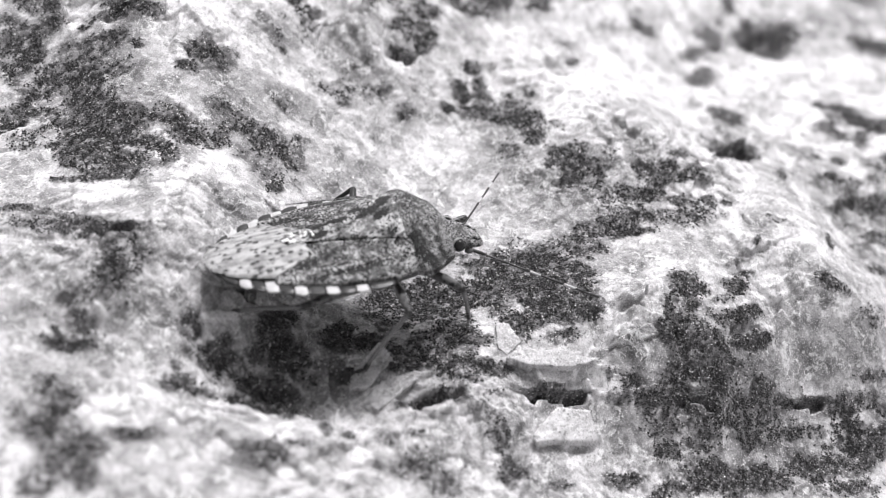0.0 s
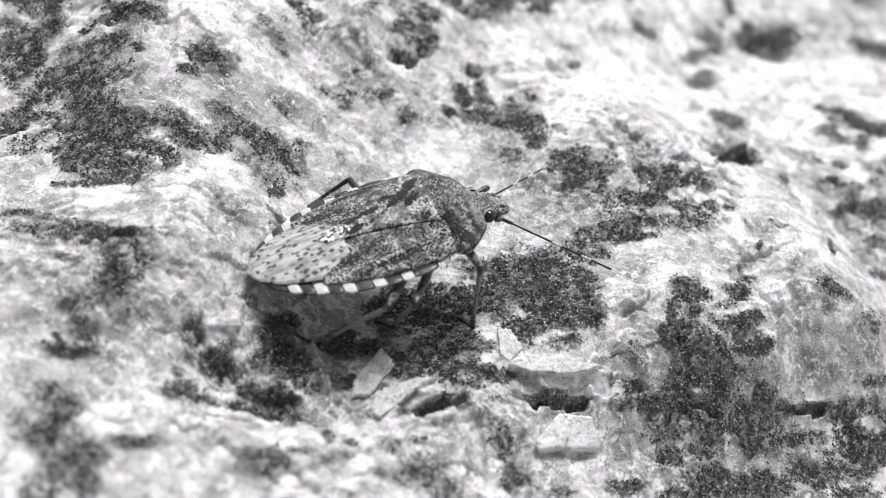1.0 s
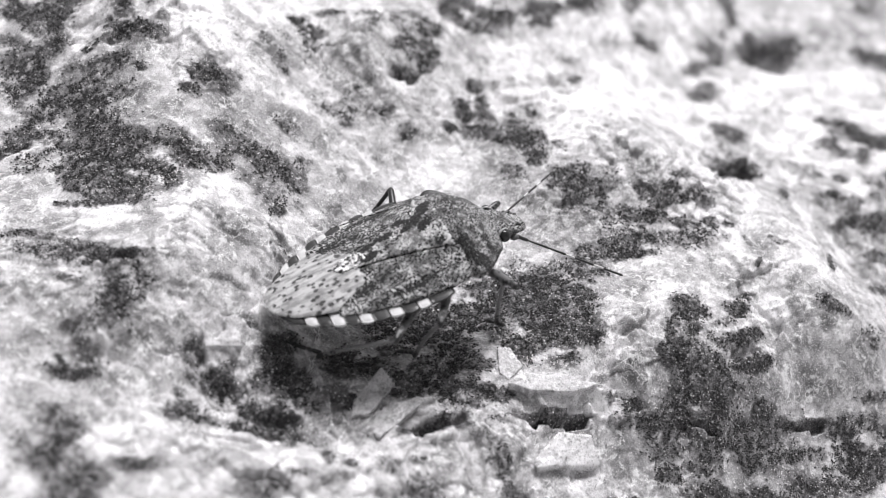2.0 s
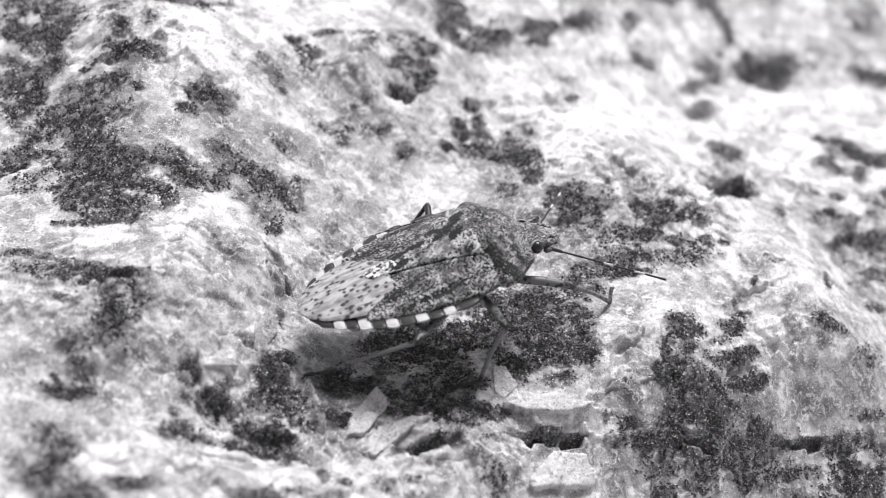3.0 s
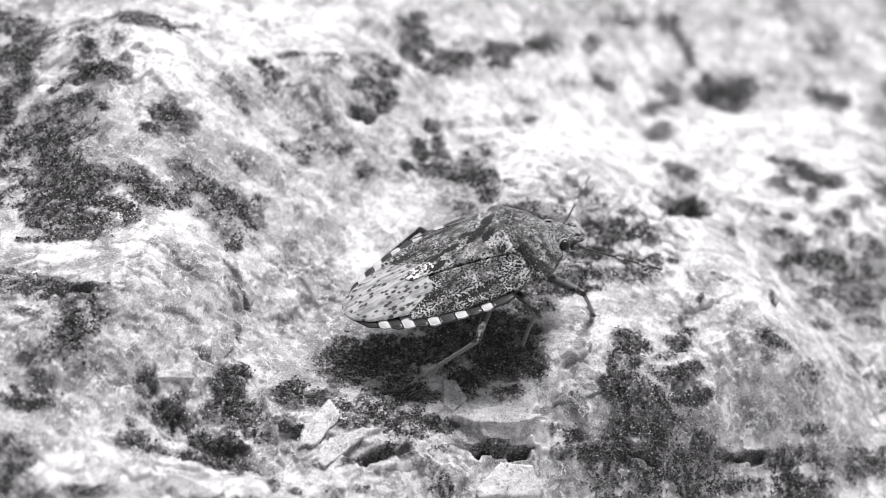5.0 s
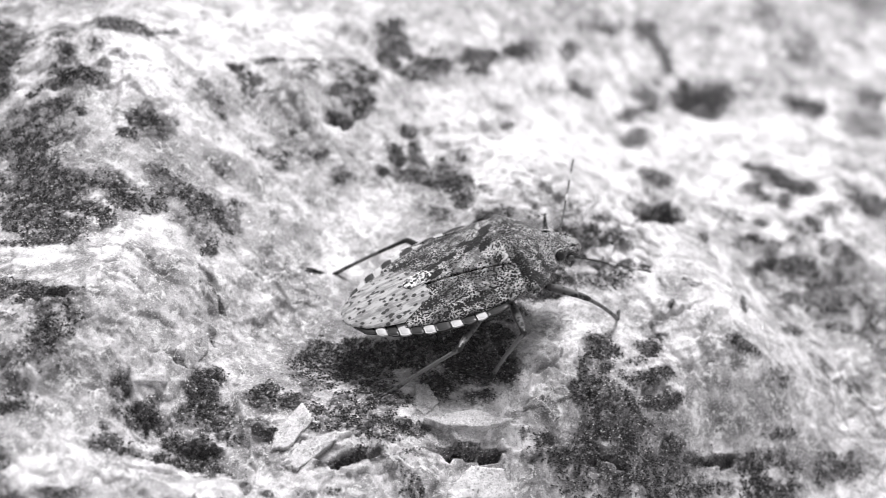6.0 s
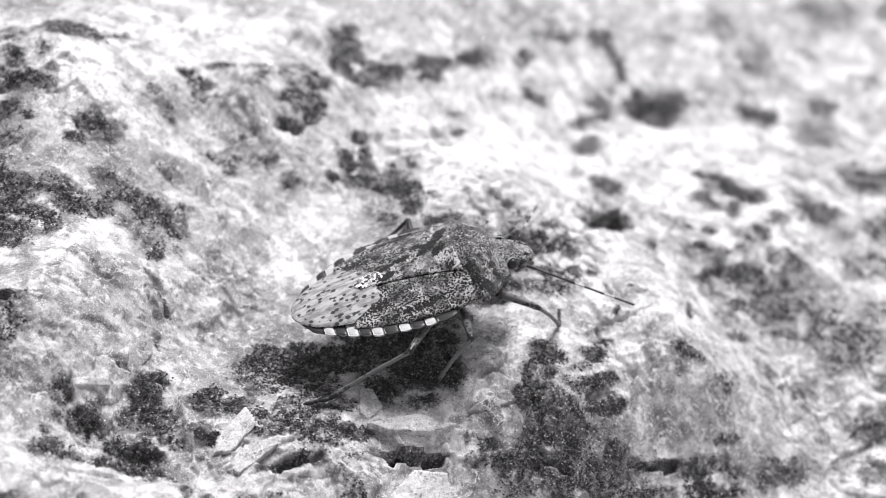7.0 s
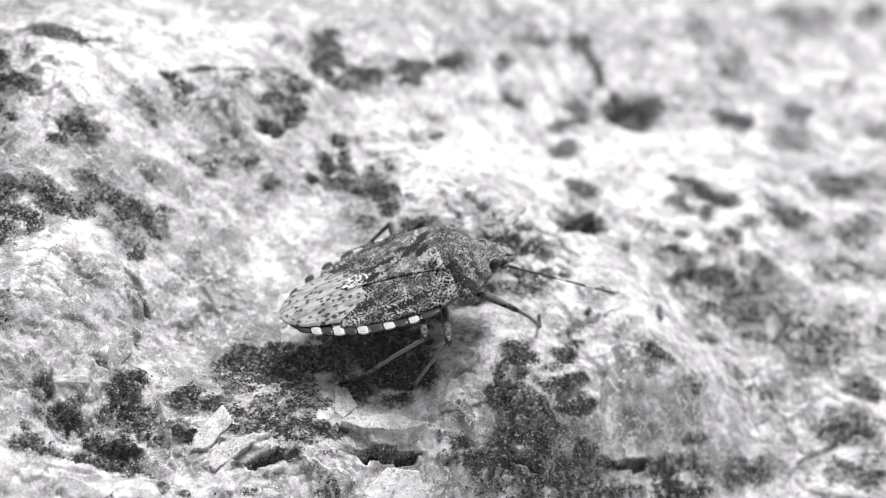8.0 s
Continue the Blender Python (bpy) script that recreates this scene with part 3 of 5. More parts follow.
LICHEN_N = [
    (-7.4, 10.6, 1.5, 0.5, 33, 0.4), (-4.5, 12.8, 1.1, 0.5, 43, 0.3), (-9.9, 11, 1.8, 0.6, 24, 0.3), (-1.5, 17, 1, 0.7, 43, 0.85),
    (-1.9, 15.2, 0.9, 0.7, 81, 0.92), (-0.8, 15.6, 1, 0.6, 97, 0.88), (-1.5, 14.5, 0.7, 0.5, 119, 0.9), (-2.3, 12.9, 0.5, 0.4, 78, 0.92),
    (-0.6, 12.9, 1.3, 0.7, 171, 0.88), (-0.1, 14.1, 1, 0.9, 122, 0.6), (1.9, 13.5, 1.9, 0.8, 123, 0.65), (2.5, 14.6, 0.8, 0.3, 112, 0.85),
    (2.5, 11.8, 1.5, 0.6, 139, 0.95), (1.3, 12.3, 1.1, 0.7, 154, 0.8), (3.3, 12, 1.2, 0.4, 130, 0.7), (0.3, 16.1, 0.5, 0.4, 3, 0.5)]
LICHEN_O = [
    (5.1, 21.3, 1.4, 0.4, 68, 0.9), (3.3, 18.9, 0.9, 0.5, 34, 0.45), (1, 9.9, 0.8, 0.4, 149, 0.55), (2.1, 9.5, 1.7, 0.7, 141, 0.65),
    (3.3, 10.2, 0.8, 0.6, 129, 0.75), (4.6, 11.1, 0.9, 0.3, 148, 0.5), (6, 8.1, 1.6, 1.2, 151, 0.66), (4.9, 8.8, 0.9, 0.7, 147, 0.62),
    (6.1, 9.3, 0.8, 0.6, 2, 0.62), (7.7, 8.4, 1.4, 0.9, 13, 0.62), (7.3, 6.8, 1.7, 0.9, 10, 0.55), (9.3, 7, 1.7, 1, 15, 0.62),
    (11.1, 9.4, 1.8, 1, 19, 0.8), (12.4, 11, 1.5, 0.8, 65, 0.75), (12.1, 8.6, 2.2, 0.7, 19, 0.8), (13.4, 9.8, 1.3, 0.7, 57, 0.7)]
LICHEN_P = [
    (10.7, 7.1, 2.1, 0.9, 15, 0.7), (12.7, 7.2, 1.7, 0.7, 4, 0.7), (14.5, 7.7, 0.9, 0.6, 11, 0.8), (15.5, 7.9, 0.7, 0.4, 26, 0.7),
    (12.5, 5.8, 2, 0.8, 10, 0.65), (9.9, 5, 2, 1, 5, 0.75), (10.3, 4.1, 1.3, 0.5, 12, 0.85), (8.7, 3.8, 1.6, 0.9, 11, 0.8),
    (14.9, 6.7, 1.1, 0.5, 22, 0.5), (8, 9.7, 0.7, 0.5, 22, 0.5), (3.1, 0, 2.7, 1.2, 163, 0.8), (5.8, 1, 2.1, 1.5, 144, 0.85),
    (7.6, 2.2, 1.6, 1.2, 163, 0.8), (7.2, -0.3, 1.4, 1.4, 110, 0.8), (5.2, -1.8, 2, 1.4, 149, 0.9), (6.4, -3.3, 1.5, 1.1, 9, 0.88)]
LICHEN_SHADE_Q = [
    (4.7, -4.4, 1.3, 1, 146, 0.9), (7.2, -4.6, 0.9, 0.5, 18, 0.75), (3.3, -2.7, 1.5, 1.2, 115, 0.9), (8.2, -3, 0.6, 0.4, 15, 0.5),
    # the three from (-2.1, -2.5) on paint the shadow under the bug's tail
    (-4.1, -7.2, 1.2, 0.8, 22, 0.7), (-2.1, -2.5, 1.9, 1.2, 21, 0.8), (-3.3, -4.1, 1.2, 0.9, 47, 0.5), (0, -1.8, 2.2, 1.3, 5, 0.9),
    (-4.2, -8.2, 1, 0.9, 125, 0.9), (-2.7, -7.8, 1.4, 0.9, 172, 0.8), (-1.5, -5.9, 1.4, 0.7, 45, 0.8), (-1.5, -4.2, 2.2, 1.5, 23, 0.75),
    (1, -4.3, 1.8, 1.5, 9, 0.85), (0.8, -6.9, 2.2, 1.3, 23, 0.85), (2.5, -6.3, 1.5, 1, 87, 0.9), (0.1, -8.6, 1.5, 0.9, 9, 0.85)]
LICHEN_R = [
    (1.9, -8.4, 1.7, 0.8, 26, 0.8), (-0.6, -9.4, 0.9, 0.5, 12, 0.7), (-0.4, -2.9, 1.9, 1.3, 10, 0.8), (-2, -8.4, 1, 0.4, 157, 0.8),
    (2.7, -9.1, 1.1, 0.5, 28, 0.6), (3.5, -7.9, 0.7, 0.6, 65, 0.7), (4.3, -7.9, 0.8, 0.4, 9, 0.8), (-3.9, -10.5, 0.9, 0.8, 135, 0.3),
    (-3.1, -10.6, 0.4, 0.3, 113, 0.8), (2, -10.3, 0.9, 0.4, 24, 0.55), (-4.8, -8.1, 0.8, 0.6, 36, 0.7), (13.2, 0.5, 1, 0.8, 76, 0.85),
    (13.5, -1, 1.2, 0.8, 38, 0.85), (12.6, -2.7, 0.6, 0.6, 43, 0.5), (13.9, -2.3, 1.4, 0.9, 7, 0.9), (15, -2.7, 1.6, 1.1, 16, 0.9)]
LICHEN_S = [
    (15, -4, 1.8, 0.8, 8, 0.72), (14.2, -5, 1.9, 0.5, 2, 0.68), (16.2, -4.5, 1.4, 0.5, 13, 0.61), (16.6, -3.2, 1.2, 0.5, 43, 0.61),
    (11.4, -5.4, 1.6, 0.5, 9, 0.65), (11, -6.2, 1, 0.3, 11, 0.61), (12.9, -5.8, 1.4, 0.5, 8, 0.65), (14.9, -5.9, 1.9, 0.6, 13, 0.68),
    (16.3, -6.2, 1.7, 0.5, 20, 0.53), (17.7, -4.3, 1.6, 0.7, 39, 0.57), (11.9, -4.9, 0.9, 0.3, 14, 0.61), (14.5, -6.9, 1, 0.3, 15, 0.38),
    (18.3, -5.3, 1.2, 0.6, 34, 0.46), (15, -1.1, 0.6, 0.4, 10, 0.7), (13.4, -6.6, 1.9, 0.7, 8, 0.42), (16.7, -5.1, 2.1, 0.8, 20, 0.57)]
LICHEN_T = [
    (19.1, -5.1, 2.6, 0.7, 33, 0.42), (16.2, -6.8, 2.3, 0.5, 19, 0.46), (17.3, -2.9, 1.7, 0.6, 42, 0.53), (20.1, -3.6, 1.7, 0.8, 32, 0.46),
    (16.1, -0.8, 1.3, 0.4, 50, 0.75), (11.6, -6.1, 1.6, 0.5, 16, 0.61), (14, -0, 1, 0.5, 45, 0.7), (11, -5.1, 0.9, 0.3, 9, 0.53),
    (16.4, 2, 0.9, 0.5, 42, 0.9), (16.9, 3.1, 0.6, 0.3, 33, 0.7), (15.9, 0.5, 0.7, 0.3, 39, 0.6), (17.5, 0.5, 1.4, 0.4, 44, 0.92),
    (18.1, -0.8, 1.9, 0.4, 37, 0.92), (17.3, -1, 0.9, 0.3, 38, 0.85), (19, -2.6, 1.1, 0.5, 43, 0.57), (20.3, -2.6, 1.9, 0.4, 48, 0.46)]
LICHEN_U = [
    (18.9, -4.1, 1.4, 0.6, 38, 0.49), (17, 1.9, 0.5, 0.3, 39, 0.6), (22.2, 4.4, 1.3, 0.5, 18, 0.85), (21.8, 4.7, 0.8, 0.3, 27, 0.8),
    (23.4, 4.5, 0.8, 0.4, 29, 0.5), (18.2, 17.3, 0.9, 0.4, 37, 0.5), (22.7, -0.9, 1.1, 0.3, 32, 0.7), (21.3, -2, 0.9, 0.2, 32, 0.72),
    (24.4, -0.4, 2.2, 0.6, 30, 0.62), (26.3, 2, 1.8, 0.4, 31, 0.65), (25.8, 0.5, 2.1, 0.6, 26, 0.62), (22.8, -2.3, 1.9, 0.6, 28, 0.62),
    (25.7, -1, 2.4, 0.6, 24, 0.57), (21.4, -3.4, 1.4, 0.3, 33, 0.61), (27.4, 0.9, 1.3, 0.5, 29, 0.53), (20.3, -4.4, 1.8, 0.4, 34, 0.38)]
LICHEN_V = [
    (24.4, -2.4, 2.4, 0.3, 23, 0.46), (16.9, 23.1, 1.9, 1.3, 75, 0.85), (16.7, 16.3, 2.5, 1.5, 73, 0.9), (15.4, 18.1, 1.5, 0.8, 96, 0.5),
    (15.3, 13.2, 1.4, 0.4, 64, 0.7), (18.2, 18.2, 1.1, 0.6, 102, 0.5), (20, 15.5, 1.2, 0.5, 76, 0.6), (20.9, 20.3, 1.6, 0.4, 10, 0.6),
    (22.7, 19.4, 1.6, 0.5, 9, 0.5), (20.7, 39, 2.9, 2.1, 36, 0.8), (22.4, 40.7, 1.8, 1.1, 67, 0.85), (20.7, 36.9, 1.7, 0.7, 12, 0.8),
    (19, 40, 1.1, 0.6, 75, 0.85), (16.7, 43.2, 2.8, 0.7, 118, 0.7), (15, 45.1, 1.7, 0.9, 54, 0.7), (24.1, 41.1, 2, 0.6, 44, 0.5)]
LICHEN_W = [
    (15.9, 36.6, 1.5, 0.9, 43, 0.75), (16.4, 35, 1.5, 0.8, 57, 0.6), (14.8, 33.1, 1.9, 0.8, 57, 0.7), (15.1, 29.3, 2.1, 0.8, 71, 0.75),
    (16.2, 39.1, 1.6, 0.9, 73, 0.35), (24.9, 28.6, 1.3, 1.2, 69, 0.75), (26.3, 26.6, 2, 0.9, 87, 0.9), (27.8, 26.2, 1.4, 1.2, 24, 0.85),
    (24.4, 20, 1, 0.5, 42, 0.85), (23.9, 18.1, 0.8, 0.4, 48, 0.75), (24.7, 17.2, 1.5, 1.1, 53, 0.55), (25.2, 16.2, 1.2, 0.4, 38, 0.8),
    (23, 16.6, 1.9, 0.9, 52, 0.45), (27.3, 17, 1.9, 1.1, 36, 0.65), (26.7, 23.8, 1.6, 0.6, 79, 0.6), (30.4, 42.5, 2.2, 1.8, 52, 0.7)]
LICHEN_X = [
    (29.2, 43.4, 2.1, 1, 48, 0.55), (30.1, 50.6, 1.9, 1.4, 51, 0.55), (28.8, 52, 1.6, 0.7, 50, 0.4), (20.9, 49, 1.4, 0.7, 47, 0.4),
    (28, 21.5, 1.8, 0.8, 25, 0.5), (26.7, 18.8, 1.2, 0.5, 33, 0.5), (22.5, 8.5, 1.4, 0.3, 84, 0.7), (26.8, 13.8, 3, 0.6, 47, 0.5),
    (26.8, 10.1, 1.6, 0.6, 45, 0.75), (25.7, 4.7, 2.2, 0.7, 42, 0.35), (16.8, 6.9, 0.8, 0.2, 117, 0.5), (18.7, 7.5, 0.9, 0.3, 33, 0.5),
    (17.4, 5, 0.3, 0.2, 68, 0.85), (18.2, 7.8, 0.4, 0.2, 47, 0.8), (21.1, 3.1, 0.5, 0.2, 23, 0.4), (10.9, 1, 0.5, 0.3, 88, 0.5)]
LICHEN_Y = [
    (-9.7, -2.1, 0.8, 0.2, 148, 0.65), (-8.6, -2.8, 0.7, 0.2, 149, 0.6), (-8.3, -5.2, 0.8, 0.3, 121, 0.5), (-3.5, -3.9, 1, 0.5, 33, 0.3),
    (4.7, -11.3, 0.9, 0.7, 84, 0.5), (4.1, -9.6, 0.7, 0.4, 37, 0.6), (-2.2, -14.8, 0.5, 0.3, 27, 0.7), (-3.4, -14.7, 0.6, 0.3, 113, 0.7),
    (-0.5, -13.8, 0.5, 0.5, 46, 0.6), (0.9, -13.3, 0.5, 0.3, 26, 0.45), (-4.5, -13.7, 0.4, 0.3, 103, 0.5), (-0.9, -14.3, 0.8, 0.3, 21, 0.5),
    (3.7, -10.8, 0.6, 0.4, 35, 0.5)]
LICHEN_AND_SHADE = LICHEN_A + LICHEN_B + LICHEN_C + LICHEN_SHADE_D + LICHEN_E + LICHEN_F + LICHEN_G + LICHEN_H + LICHEN_I + LICHEN_J + LICHEN_K + LICHEN_L + LICHEN_M + LICHEN_N + LICHEN_O + LICHEN_P + LICHEN_SHADE_Q + LICHEN_R + LICHEN_S + LICHEN_T + LICHEN_U + LICHEN_V + LICHEN_W + LICHEN_X + LICHEN_Y


def oval(x, y, cx, cy, a, b, turn):
    """How far out a place lies in a turned oval: 1 on its rim."""
    c, s = math.cos(radians(turn)), math.sin(radians(turn))
    u, v = ((x - cx) * c + (y - cy) * s) / a, (-(x - cx) * s + (y - cy) * c) / b
    return np.sqrt(u * u + v * v)


def mask(x, y, cx, cy, a, b, turn, rough, inner, outer):
    """Which places lie in a ragged oval, and how far in: 1 inside, 0 outside."""
    reach = 1.9 * a + 0.8
    near = (np.abs(x - cx) < reach) & (np.abs(y - cy) < reach)
    if not near.any():
        return near, None
    d = oval(x[near], y[near], cx, cy, a, b, turn) + rough[near] * min(1.0, 0.35 + 0.5 / max(b, 0.3))
    return near, 1 - smooth(inner, outer, d)


def rock_height(x, y):
    """Height of the rock's skin in millimetres over the plan."""
    x, y = np.asarray(x, float), np.asarray(y, float)
    h = np.zeros(x.shape)
    for cx, cy, r, a in SWELLS_BROAD + SWELLS_SMALL:
        near = (np.abs(x - cx) < 4.5 * r) & (np.abs(y - cy) < 4.5 * r)
        h[near] += a * np.exp(-((x[near] - cx) ** 2 + (y[near] - cy) ** 2) / (2 * r * r))
    jag = 0.30 * fbm(x, y, 0.8, 3, 31)
    wx = x + 0.8 * fbm(x, y, 3.5, 2, 32) + jag
    wy = y + 0.8 * fbm(x, y, 3.5, 2, 47) - jag
    h += 0.22 * fbm(x, y, 3.0, 3, 3, 0.5)
    # plates, chips and splinters, in some stretches more than in others
    chipped = 0.25 + 0.85 * smooth(-0.05, 0.45, fbm(x, y, 6.0, 2, 41))
    i, j, dx, dy, edge = cells(wx, wy, 3.4, 11)
    h += chipped * smooth(0.0, 0.10, edge) * (0.5 * (hashed(i, j, 71) - 0.5) + 0.25 * (hashed(i, j, 72) - 0.5) * dx + 0.25 * (hashed(i, j, 73) - 0.5) * dy)
    i, j, dx, dy, edge = cells(wx, wy, 1.5, 12)
    h += chipped * smooth(0.0, 0.12, edge) * (0.32 * (hashed(i, j, 81) - 0.5) + 0.36 * (hashed(i, j, 82) - 0.5) * dx + 0.36 * (hashed(i, j, 83) - 0.5) * dy)
    i, j, dx, dy, edge = cells(wx + 0.5 * jag, wy + 0.5 * jag, 0.6, 13)
    h += chipped * (0.13 * (hashed(i, j, 91) - 0.5) + 0.3 * (hashed(i, j, 92) - 0.5) * dx + 0.3 * (hashed(i, j, 93) - 0.5) * dy)
    h += 0.045 * fbm(x, y, 0.45, 3, 8, 0.6)
    i, j, dx, dy, edge = cells(wx, wy, 1.1, 16)
    for cx, cy, a, b, turn, rise in PLATES:
        h += rise * (1 - smooth(0.82, 1.12, oval(wx - 0.6 * dx, wy - 0.6 * dy, cx, cy, a, b, turn)))
    for cx, cy, a, b, turn, depth in HOLLOWS:
        h -= 1.3 * depth * (1 - smooth(0.5, 1.2, oval(0.3 * wx + 0.7 * x - 0.3 * dx, 0.3 * wy + 0.7 * y - 0.3 * dy, cx, cy, a, max(b, 0.18), turn)))
    # the boulder falls away beyond the part in view
    far = np.maximum(np.hypot(x - 4, y - 15) - 130, 0)
    return h - 0.0022 * far ** 2


def dark_cover(x, y):
    """How thickly the dark crust, with the bug's painted shadow in it, covers a place, 0 to 1."""
    away = smooth(34, 60, np.hypot(x - 4, 0.7 * (y - 14)))
    cover = away * 0.8 * smooth(0.1, 0.5, fbm(x, y, 7.0, 4, 24, 0.6))
    rough = 0.75 * fbm(x, y, 2.2, 5, 21, 0.7)
    for cx, cy, a, b, turn, c in LICHEN_AND_SHADE:
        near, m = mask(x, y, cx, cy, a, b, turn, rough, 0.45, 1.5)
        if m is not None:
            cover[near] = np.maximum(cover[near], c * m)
    return cover


def quartz_tone(x, y):
    """How grey the bare quartz is, 0 to 1."""
    tone = 0.30 + 0.4 * fbm(x, y, 5.0, 5, 61, 0.55)
    rough = 0.5 * fbm(x, y, 2.0, 5, 63, 0.6)
    for cx, cy, a, b, turn, g in TONES:
        near, m = mask(x, y, cx, cy, a, b, turn, rough, 0.65, 1.35)
        if m is not None:
            tone[near] += 0.85 * m * (g - tone[near])
    # each facet of the broken quartz has a grey of its own
    for size, seed, part_of in ((2.2, 15, 0.40), (0.8, 17, 0.36)):
        ci, cj, *_ = cells(x + 0.6 * fbm(x, y, 1.5, 3, 33), y + 0.6 * fbm(x, y, 1.5, 3, 34), size, seed)
        tone += part_of * (hashed(ci, cj, 99) - 0.5)
    return np.clip(tone + 0.3 * fbm(x, y, 0.7, 4, 64, 0.6), -0.06, 1.1)


# ---- materials ----
def material(name, rough=0.6):
    m = bpy.data.materials.new(name)
    m.use_nodes = True
    b = m.node_tree.nodes["Principled BSDF"]
    b.inputs["Roughness"].default_value = rough
    return m, m.node_tree, b


def node(tree, kind, **values):
    n = tree.nodes.new(kind)
    for k, v in values.items():
        n.inputs[k].default_value = v
    return n


def coords(tree):
    return tree.nodes.new("ShaderNodeTexCoord").outputs["Object"]


def noise_node(tree, vec, scale, detail=4.0, rough=0.6):
    n = node(tree, "ShaderNodeTexNoise", Scale=scale, Detail=detail, Roughness=rough)
    tree.links.new(vec, n.inputs["Vector"])
    return n.outputs["Fac"]


def voronoi_node(tree, vec, scale, feature="F1", rand=1.0):
    n = node(tree, "ShaderNodeTexVoronoi", Scale=scale, Randomness=rand)
    n.feature = feature
    tree.links.new(vec, n.inputs["Vector"])
    return n


def mapped(tree, value, a, b, c=0.0, d=1.0, soft=True):
    n = node(tree, "ShaderNodeMapRange")
    n.interpolation_type = "SMOOTHSTEP" if soft else "LINEAR"
    tree.links.new(value, n.inputs["Value"])
    for k, v in (("From Min", a), ("From Max", b), ("To Min", c), ("To Max", d)):
        n.inputs[k].default_value = v
    return n.outputs["Result"]


def maths(tree, op, a, b):
    n = tree.nodes.new("ShaderNodeMath")
    n.operation = op
    for slot, v in zip(n.inputs, (a, b)):
        if isinstance(v, (int, float)):
            slot.default_value = v
        else:
            tree.links.new(v, slot)
    return n.outputs[0]


def mixed(tree, fac, a, b):
    n = tree.nodes.new("ShaderNodeMix")
    n.data_type = "RGBA"
    for slot, v in ((n.inputs[0], fac), (n.inputs[6], a), (n.inputs[7], b)):
        if isinstance(v, (int, float)):
            slot.default_value = v if slot == n.inputs[0] else (v, v, v, 1)
        elif isinstance(v, tuple):
            slot.default_value = (*v, 1)
        else:
            tree.links.new(v, slot)
    return n.outputs[2]


def bump(tree, bsdf, height, distance, strength=1.0):
    n = node(tree, "ShaderNodeBump", Strength=strength, Distance=distance)
    tree.links.new(height, n.inputs["Height"])
    tree.links.new(n.outputs[0], bsdf.inputs["Normal"])


def attribute(tree, name):
    n = tree.nodes.new("ShaderNodeAttribute")
    n.attribute_name = name
    return n.outputs["Fac"]


